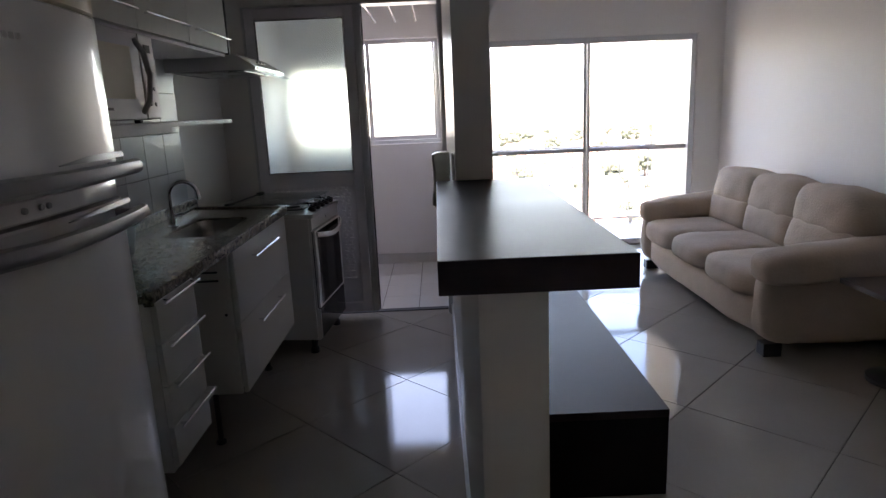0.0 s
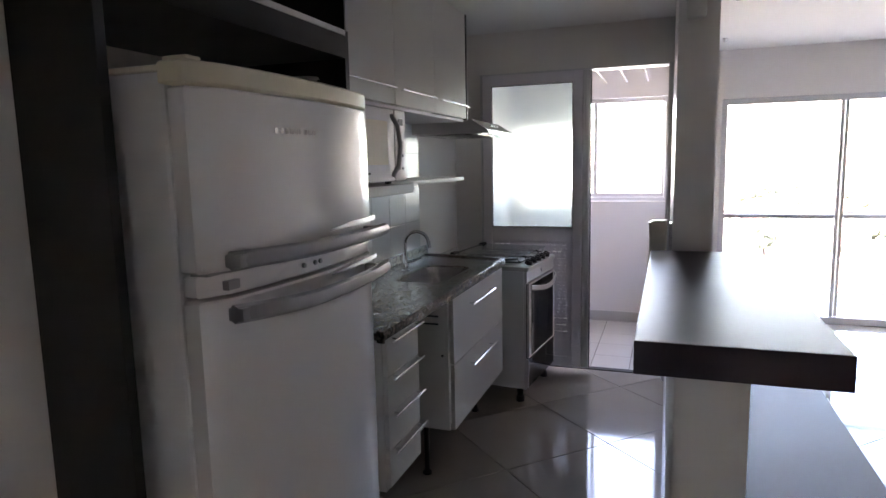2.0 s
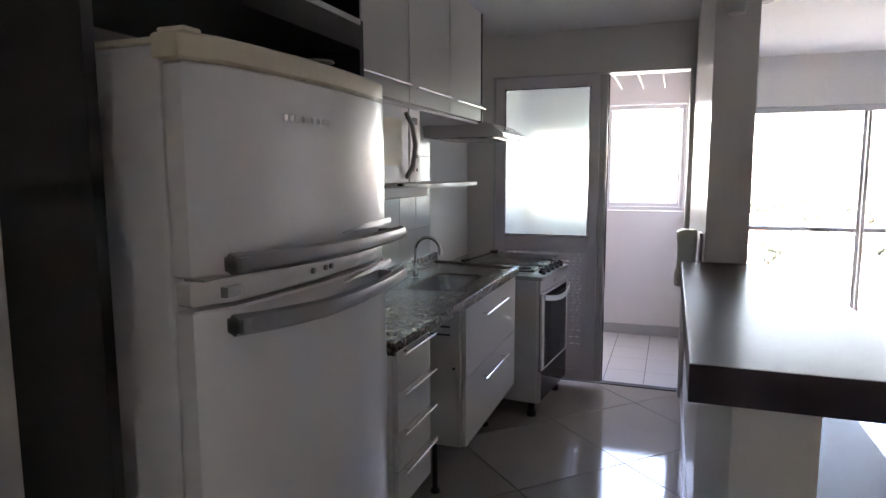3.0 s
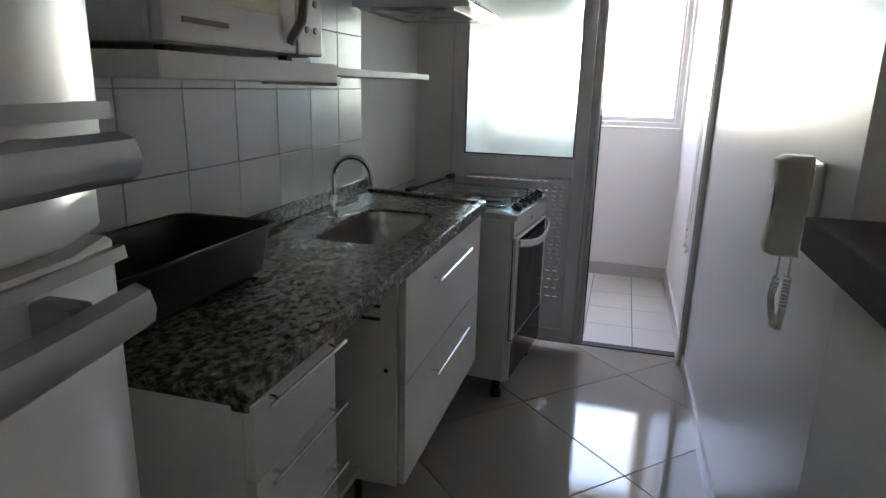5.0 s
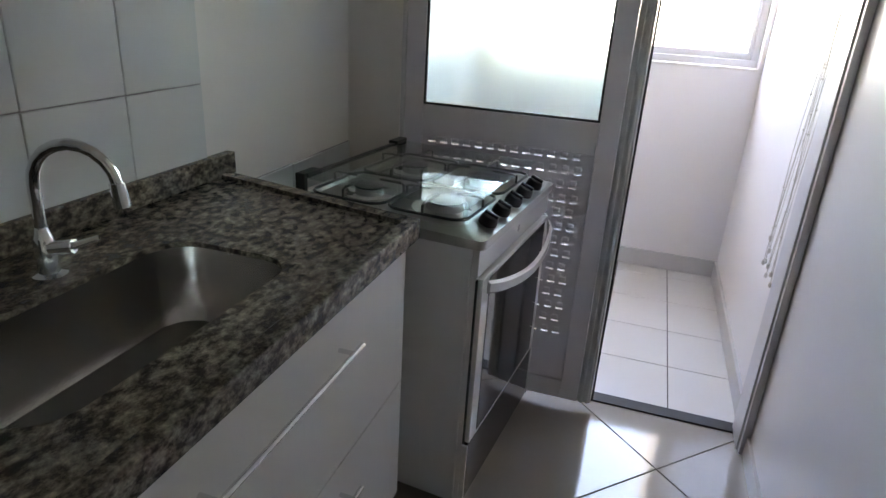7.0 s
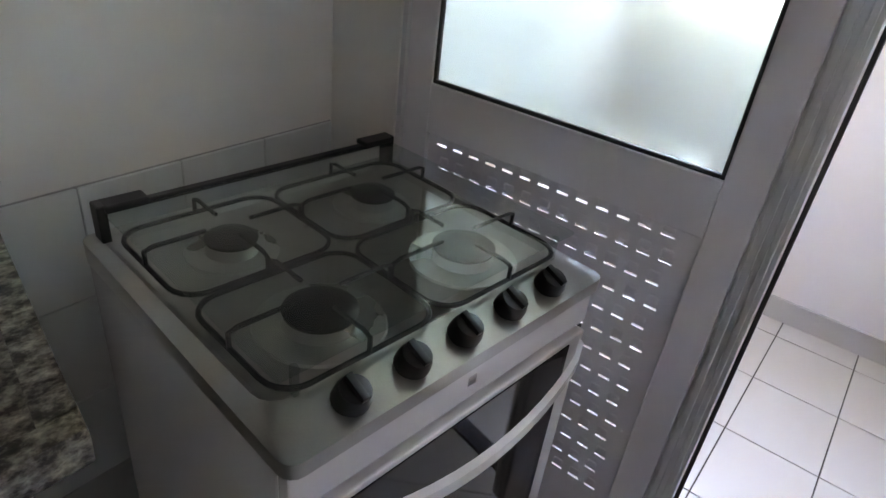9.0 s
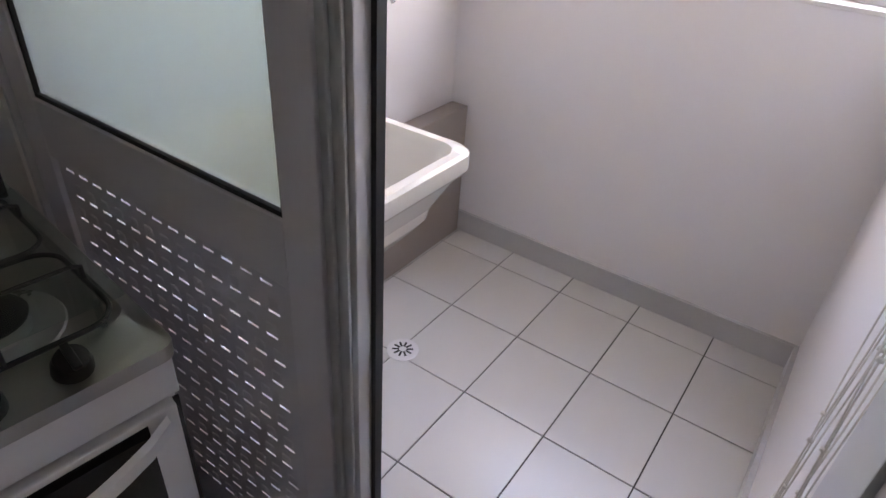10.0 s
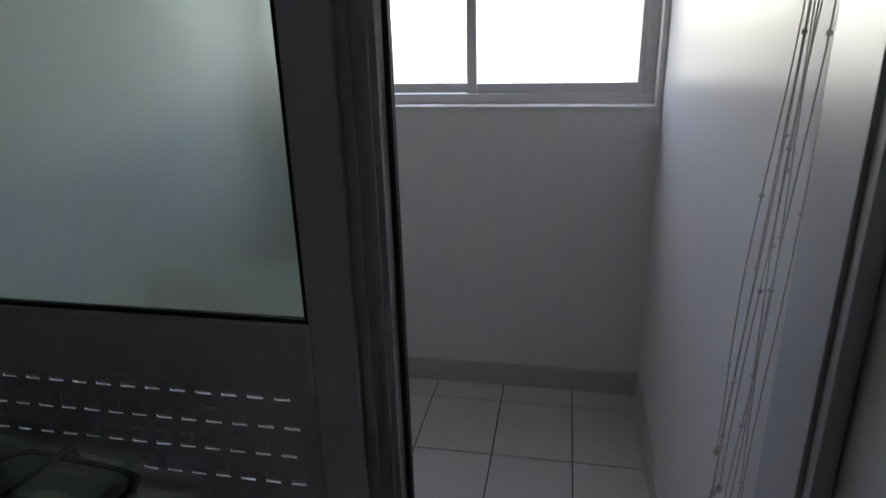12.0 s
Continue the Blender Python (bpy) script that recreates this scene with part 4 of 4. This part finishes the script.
# ---- bar, entry phone, bench ----
bar = thing("bar_top", "thick dark laminate bar top on the half wall", "counter", (0.08, 1.37, 1.08))
part("board", nb((-0.070, 0.274, 0.76, 1.960, 1.0825, 1.145), bevel=0.0012), BARTOP, bar)
part("end_edge", nb((-0.0705, 0.2745, 0.7585, 0.7602, 1.083, 1.1445)), BARTOP, bar, "dark edge band")
part("long_edge", nb((-0.0717, -0.0702, 0.7605, 1.960, 1.083, 1.1445)), BARTOP, bar, "dark edge band")
ph = thing("entry_phone", "ivory wall-mounted intercom handset with a coiled cord", "telephone", (0, 2.26, 1.02))
part("wall_plate", nb((-0.010, -0.0005, 2.225, 2.305, 1.045, 1.225), bevel=0.006), ENAMEL, ph, "white back plate")
bm = bmesh.new()
hp = [(0.0, 1.022, 0.032, 0.030), (0.02, 1.03, 0.046, 0.034), (0.02, 1.06, 0.050, 0.034), (0.010, 1.10, 0.050, 0.031), (0.006, 1.15, 0.050, 0.031), (0.010, 1.195, 0.050, 0.034), (0.012, 1.225, 0.046, 0.034), (-0.002, 1.234, 0.036, 0.026)]
loft(bm, [[(-0.046 - d * 0.5 + x, y, z) for x, y in rrect(-w2, w2, 2.270 - w * 0.72, 2.270 + w * 0.72, 0.012, 4)] for d, z, w, w2 in hp])
hs = part("handset", bm, PHONE, ph, "", True)
part("groove", nb((-0.083, -0.079, 2.262, 2.267, 1.09, 1.18)), GREYPL, hs)
bm = bmesh.new()
pts = []
path = [(-0.045, 2.29, 1.02), (-0.040, 2.31, 0.96), (-0.036, 2.35, 0.90), (-0.03, 2.352, 0.865), (-0.03, 2.32, 0.842), (-0.03, 2.28, 0.85), (-0.03, 2.265, 0.90), (-0.03, 2.262, 0.96), (-0.03, 2.26, 1.03)]
N = 340
for i in range(N):
    u = i / (N - 1) * (len(path) - 1)
    k = min(int(u), len(path) - 2)
    f = u - k
    p = Vector(path[k]).lerp(Vector(path[k + 1]), f)
    amp = 0.0075 if 1.0 < u < 7.2 else 0.0015
    a = i * 1.1
    p += Vector((amp * math.cos(a), amp * math.sin(a), 0.2 * amp * math.sin(a)))
    pts.append(p)
tube(bm, pts, 0.0017, 5)
part("cord", bm, CORD, ph, "coiled cord")
ph.location.y -= 0.09
bench = thing("tv_bench", "long low dark laminate bench along the middle wall", "bench", (0.44, 2.6, 0))
BN0, BN1, BNX, BNZ = 1.74, 3.45, 0.712, 0.335
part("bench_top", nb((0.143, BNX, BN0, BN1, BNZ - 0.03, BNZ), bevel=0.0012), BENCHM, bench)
# ends and front take the shade-darkened laminate; the top keeps its brown
part("bench_end", nb((0.143, BNX - 0.001, BN0 + 0.001, BN0 + 0.03, 0, BNZ - 0.0305), bevel=0.001), BENCH_SHADE, bench)
part("bench_end", nb((0.143, BNX - 0.001, BN1 - 0.03, BN1 - 0.001, 0, BNZ - 0.0305), bevel=0.001), BENCH_SHADE, bench)
part("bench_front", nb((BNX - 0.025, BNX - 0.003, BN0 + 0.031, BN1 - 0.031, 0.0, BNZ - 0.0305)), BENCH_SHADE, bench)
wl = thing("wall_light", "small off-white uplight on the end of the middle wall", "lamp", (0.085, 1.935, 1.99))
bm = bmesh.new()
lathe(bm, 0.055, 1.925, [(0.010, 1.923), (0.028, 1.927), (0.031, 1.94), (0.031, 2.20)], 20)
part("shade", bm, MELAM, wl, "", True)
part("wall_bracket", nb((0.045, 0.065, 1.941, 1.9605, 2.05, 2.09)), MELAM, wl)
for x, y, r in ((0.342, 3.764, 0.045), (0.377, 5.18, 0.02)):
    dt = thing("ceiling_sensor", "small round white fitting on the living room ceiling", "smoke detector", (x, y, CL), "ceiling fittings")
    bm = bmesh.new()
    lathe(bm, x, y, [(r, CL), (r, CL - 0.01), (r * 0.75, CL - 0.022), (r * 0.4, CL - 0.028)], 24)
    part("housing", bm, ENAMEL, dt, "", True)
so = thing("socket", "white double socket on the hall wall", "socket", (-1.04, 0.13, 1.3))
part("plate", nb((-1.04, -1.032, 0.05, 0.16, 1.315, 1.395), bevel=0.003), ENAMEL, so)
for y in (0.085, 0.125):
    for dy, dz in ((-0.008, 0), (0.008, 0), (0, -0.006)):
        part("hole", nb((-1.032, -1.0312, y + dy - 0.002, y + dy + 0.002, 1.353 + dz, 1.357 + dz)), BLACKP, so)

# ---- sofa and side table ----
sf = thing("sofa", "beige suede three-seat sofa with soft pillow arms", "sofa", (2.1, 3.9, 0))
A0, A1 = 2.86, 4.98
part("base", cushion(bmesh.new(), 1.63, 2.58, A0 + 0.06, A1 - 0.06, 0.07, 0.30, 0.006, 10, 1), SUEDE, sf, "", True)
for y in (A0 + 0.05, A1 - 0.13):
    for x in (1.66, 2.45):
        part("foot", nb((x, x + 0.10, y, y + 0.08, 0, 0.075), bevel=0.004), BLACKP, sf, "dark block foot")
for i, (y0, y1) in enumerate(((A0, A0 + 0.20), (A1 - 0.20, A1))):
    a = part("arm", cushion(bmesh.new(), 1.635, 2.56, y0 + 0.02, y1 - 0.02, 0.07, 0.50, 0.008, 12, 2 + i), SUEDE, sf, "", True)
    part("arm_pad", cushion(bmesh.new(), 1.63, 2.50, y0 - 0.02, y1 + 0.03, 0.44, 0.60, 0.02, 12, 4 + i, radians(-5)), SUEDE, a, "soft rolled pad", True)
n = 3
w = (A1 - A0 - 0.40) / n
for i in range(n):
    y0 = A0 + 0.20 + i * w
    part("seat_cushion", cushion(bmesh.new(), 1.60, 2.35, y0 + 0.004, y0 + w - 0.004, 0.285, 0.445, 0.02, 12, 7 + i), SUEDE, sf, "", True)
    b = part("back_cushion", cushion(bmesh.new(), 2.13, 2.40, y0 - 0.01, y0 + w + 0.01, 0.40, 0.64, 0.03, 12, 11 + i, radians(12)), SUEDE, sf, "lower roll of the back cushion", True)
    part("head_roll", cushion(bmesh.new(), 2.17, 2.47, y0 - 0.015, y0 + w + 0.015, 0.565, 0.825, 0.035, 14, 15 + i, radians(14)), SUEDE, b, "plump upper roll", True)
part("back", cushion(bmesh.new(), 2.38, 2.60, A0 + 0.08, A1 - 0.08, 0.10, 0.74, 0.01, 12, 20), SUEDE, sf, "", True)
tb = thing("side_table", "small dark side table beside the sofa", "table", (2.14, 2.45, 0))
part("top", nb((1.86, 2.42, 2.12, 2.64, 0.49, 0.515), bevel=0.003), DARKW, tb)
bm = bmesh.new()
lathe(bm, 2.14, 2.55, [(0.14, 0), (0.14, 0.02), (0.05, 0.05), (0.05, 0.45), (0.10, 0.4895)], 24)
part("pedestal", bm, DARKW, tb, "", True)

# ---- laundry things ----
tank = thing("laundry_tank", "white glazed ceramic laundry tank on its pedestal by the wall", "laundry sink", (-1.17, 4.55, 0))
K0, K1, KX, KZ = 4.12, 4.675, -0.815, 0.795
bm = bmesh.new()
o = [(0.0, KZ - 0.045, 0.05), (0.0, KZ - 0.008, 0.05), (0.008, KZ, 0.05)]
i_ = [(0.030, KZ, 0.05), (0.042, KZ - 0.02, 0.05), (0.065, 0.62, 0.05), (0.105, 0.565, 0.05), (0.16, 0.55, 0.04)]
ou = [(0.17, 0.50, 0.05), (0.135, 0.525, 0.06), (0.075, 0.62, 0.05), (0.024, KZ - 0.075, 0.05), (0.012, KZ - 0.06, 0.05)]
loft(bm, [[(x, y, z) for x, y in rrect(LX + 0.002 + g * 0.2, KX - g, K0 + g, K1 - g, r, 7)] for g, z, r in ou + o + i_])
part("basin", bm, TANKM, tank, "", True)
bm = bmesh.new()
loft(bm, [[(x, y, z) for x, y in rrect(LX + 0.01, KX - 0.10 - g, K0 + 0.13 + g, K1 - 0.15 - g, 0.05, 6)] for g, z in ((0.03, 0.0), (0.035, 0.05), (0.04, 0.34), (0.02, 0.52))])
part("pedestal", bm, TANKM, tank, "", True)
bd2 = thing("lining_board", "taupe boxed board along the foot of the laundry wall", "board", (-1.36, 5.2, 0))
part("board", nb((LX + 0.013, -1.325, 4.95, LY - 0.016, 0.0, 0.55), bevel=0.003), TAUPE, bd2)
dn = thing("floor_drain", "round slotted white floor drain", "drain", (-1.04, 4.71, 0))
bm = bmesh.new()
lathe(bm, -1.04, 4.71, [(0.052, 0.0), (0.052, 0.003), (0.044, 0.005)], 28)
g = part("grate", bm, ENAMEL, dn)
for k in range(10):
    a = 2 * math.pi * k / 10
    bm = nb((0.012, 0.034, -0.0035, 0.0035, 0.0052, 0.0058))
    bm.transform(pose(-1.04, 4.71, 0, rz=math.degrees(a)))
    part("slot", bm, BLACKP, g)
tp = thing("wall_tap", "chrome wall tap over the laundry tank", "tap", (LX, 4.52, 1.02))
bm = bmesh.new()
lathe(bm, 4.655, 1.010, [(0.022, LX), (0.022, LX + 0.006), (0.012, LX + 0.010), (0.012, LX + 0.07)], 16, "x")
part("body", bm, CHROME, tp, "", True)
bm = bmesh.new()
tube(bm, [(LX + 0.05, 4.655, 1.010), (LX + 0.09, 4.665, 1.0), (LX + 0.105, 4.67, 0.965)], [0.010, 0.010, 0.012], 12)
part("spout", bm, CHROME, tp, "", True)
part("cross_handle", nb((LX + 0.035, LX + 0.06, 4.625, 4.685, 1.027, 1.045), bevel=0.005), CHROME, tp)
vv = thing("washer_valve", "small chrome valve for the washing machine", "tap", (LX, 4.92, 1.0))
bm = bmesh.new()
lathe(bm, 5.015, 1.005, [(0.020, LX), (0.018, LX + 0.008), (0.010, LX + 0.012), (0.010, LX + 0.045)], 16, "x")
part("body", bm, CHROME, vv, "", True)
bm = bmesh.new()
tube(bm, [(LX + 0.04, 5.015, 1.005), (LX + 0.05, 5.025, 0.972)], 0.008, 10)
part("spout", bm, CHROME, vv, "", True)
ot = thing("wall_socket", "white socket plate with one dark outlet on the laundry wall", "socket", (LX, 5.17, 1.10))
part("plate", nb((LX, LX + 0.008, 5.268, 5.334, 0.993, 1.104), bevel=0.002), ENAMEL, ot)
part("outlet", nb((LX + 0.008, LX + 0.010, 5.290, 5.313, 1.032, 1.068)), BLACKP, ot, "dark outlet")
bt = thing("spray_bottle", "orange and yellow spray bottle on the window sill", "bottle", (-1.305, 5.475, WZ0))
OR, YE = material("orange_plastic", (0.80, 0.14, 0.03), 0.35), material("yellow_label", (0.75, 0.50, 0.05), 0.4)
bm = bmesh.new()
z = WZ0 + 0.003
lathe(bm, -1.305, 5.475, [(0.024, z), (0.026, z + 0.01), (0.026, z + 0.055), (0.0262, z + 0.06), (0.020, z + 0.12), (0.011, z + 0.145), (0.011, z + 0.155)], 18)
bb = part("bottle_body", bm, OR, bt, "", True)
bm = bmesh.new()
lathe(bm, -1.305, 5.475, [(0.0268, z + 0.012), (0.0268, z + 0.052)], 18)
part("label", bm, YE, bb, "yellow label", True)
part("neck", lathe(bmesh.new(), -1.305, 5.475, [(0.013, z + 0.156), (0.013, z + 0.175)], 14), ENAMEL, bt)
part("spray_head", nb((-1.328, -1.283, 5.460, 5.490, z + 0.176, z + 0.20), (-1.329, -1.321, 5.467, 5.483, z + 0.150, z + 0.176), bevel=0.004), OR, bt)

rack = thing("drying_rack", "white ceiling clothes rack of long rods let down on cords", "clothes rack", (-0.7, 4.8, CK))
for i in range(6):
    x = -1.05 + i * 0.17
    bm = bmesh.new()
    tube(bm, [(x, 4.25, 2.13), (x, 5.30, 2.13)], 0.008, 8)
    part("rod", bm, ENAMEL, rack, "", True)
    bm = bmesh.new()
    for y in (4.35, 5.2):
        tube(bm, [(x, y, 2.135), (x, y, CK)], 0.0015, 5)
    part("hanging_cord", bm, CORD, rack)
for y in (4.35, 5.2):
    part("ceiling_bar", nb((-1.15, -0.08, y - 0.015, y + 0.015, CK - 0.02, CK - 0.0005), bevel=0.003), ENAMEL, rack)
cl = thing("rack_cords", "bunch of knotted cotton cords hanging down the laundry wall", "cord", (-0.02, 4.2, 1.55))
rnd = random.Random(3)
for i in range(8):
    bm = bmesh.new()
    x0, y0 = -0.020 - 0.004 * (i % 3), 4.046 + 0.014 * i
    zb = 0.50 + 0.10 * rnd.random() + (0.05 if i > 3 else 0)
    pts = [(-0.03, 4.08 + 0.02 * i, CK - 0.03)]
    m = 16
    for k in range(m + 1):
        u = k / m
        zq = 1.62 + (zb - 1.62) * u
        pts.append((x0 + 0.004 * math.sin(u * 7 + i), y0 + 0.10 * u * (0.6 + 0.1 * i) + 0.008 * math.sin(u * 9 + i * 2), zq))
    tube(bm, pts, 0.0011, 5)
    for k in range(2 + i % 3):
        q = pts[3 + (k * 5 + i * 2) % (m - 3)]
        kn = bmesh.ops.create_icosphere(bm, subdivisions=1, radius=0.0045)["verts"]
        bmesh.ops.translate(bm, verts=kn, vec=q)
    q = pts[-1]
    kn = bmesh.ops.create_icosphere(bm, subdivisions=1, radius=0.007)["verts"]
    for v in kn:
        v.co.z *= 1.8
    bmesh.ops.translate(bm, verts=kn, vec=q)
    part("cord", bm, CORD, cl)
part("cleat", nb((-0.022, -0.001, 4.075, 4.105, 1.60, 1.66), bevel=0.003), CREAM, cl, "cream wall cleat")

# ---- tiles ----
backsplash = setting("backsplash", nb((WX, WX + 0.004, 1.445, 3.165, 0.90, 1.70)), WGROUT, "white tiled strip of the kitchen wall")
ORIGIN[backsplash.name] = Vector((0, 0, 0))


def tile_mesh(w, h):
    bm = bmesh.new()
    e = 0.0015
    loft(bm, [[(x, a, b) for a, b in rrect(-w / 2 + g, w / 2 - g, -h / 2 + g, h / 2 - g, 0.002, 1)] for x, g in ((0, 0), (0.003, 0), (0.0045, e))])
    me = bpy.data.meshes.new("wall_tile")
    bmesh.ops.recalc_face_normals(bm, faces=bm.faces)
    bm.to_mesh(me)
    bm.free()
    me.materials.append(WTILE)
    return me


def piece(name, me, parent, loc):
    ob = new(name, me)
    ob.parent = parent
    ob.location = Vector(loc) - ORIGIN[parent.name]
    return ob


tm = tile_mesh(0.2185, 0.1985)
for i in range(8):
    for k in range(4):
        piece("wall_tile", tm, backsplash, (WX + 0.0042, 3.165 - 0.1105 - 0.2205 * i, 1.031 - 0.0005 + 0.2005 * k - 0.0))
bs = setting("backsplash_low", nb((WX, WX + 0.004, 3.166, 3.90, 0.03, 0.868)), WGROUT, "white tiled foot of the wall behind the stove")
tm3 = tile_mesh(0.1820, 0.2065)
for i in range(4):
    for k in range(4):
        piece("wall_tile", tm3, bs, (WX + 0.0042, 3.166 + 0.092 + 0.1835 * i, 0.7635 - 0.2085 * k))
lb = setting("backsplash_laundry", nb((LX, LX + 0.004, 4.055, 4.994, 0.48, 1.090)), WGROUT, "white tiled part of the laundry wall")
setting("wall_panel", nb((LX, LX + 0.008, 4.055, 4.968, 1.0915, CK)), WALL_MATT, "smooth panel above the tiles")
tm2 = tile_mesh(0.2235, 0.2065)
for i in range(4):
    for k in range(3):
        piece("wall_tile", tm2, lb, (LX + 0.0042, 4.994 - 0.1135 - 0.2255 * i, 0.9855 - 0.2085 * k))


def floor_tiles(parent, mat, polys, z0, z1):
    for poly in polys:
        if len(poly) < 3:
            continue
        area = abs(sum(p[0] * q[1] - q[0] * p[1] for p, q in zip(poly, poly[1:] + poly[:1]))) / 2
        if area < 0.0006:
            continue
        cx = sum(p[0] for p in poly) / len(poly)
        cy = sum(p[1] for p in poly) / len(poly)
        bm = slab(bmesh.new(), [(x - cx, y - cy) for x, y in poly], z0, z1)
        me = bpy.data.meshes.new("floor_tile")
        bmesh.ops.recalc_face_normals(bm, faces=bm.faces)
        bm.to_mesh(me)
        bm.free()
        me.materials.append(mat)
        piece("floor_tile", me, parent, (cx, cy, 0))


fl, fll = bpy.data.objects["floor"], bpy.data.objects["floor_laundry"]
hd, jt = 0.4385, 0.0022
polys = []
for i in range(-14, 14):
    for k in range(-14, 14):
        if (i + k) % 2:
            continue
        cx, cy = -0.28 + i * hd, 2.83 + hd + k * hd
        dia = [(cx - hd + jt, cy), (cx, cy - hd + jt), (cx + hd - jt, cy), (cx, cy + hd - jt)]
        polys.append(clip_poly(dia, WX, 0.06, SY, 4.0))
        polys.append(clip_poly(dia, 0.06, EX, SY, BY))
floor_tiles(fl, PORC, polys, -0.006, 0.0)
polys = []
xs = [-0.002] + [-0.245 - 0.269 * i for i in range(6)]
yss = [LY - 0.005] + [5.325 - 0.320 * i for i in range(5)]
for xa, xb in zip(xs, xs[1:]):
    for ya, yb in zip(yss, yss[1:]):
        polys.append(clip_poly([(xb + 0.002, yb + 0.002), (xa - 0.002, yb + 0.002), (xa - 0.002, ya - 0.002), (xb + 0.002, ya - 0.002)], LX, 0, 4.058, LY))
floor_tiles(fll, CERAM, polys, -0.004, 0.0)
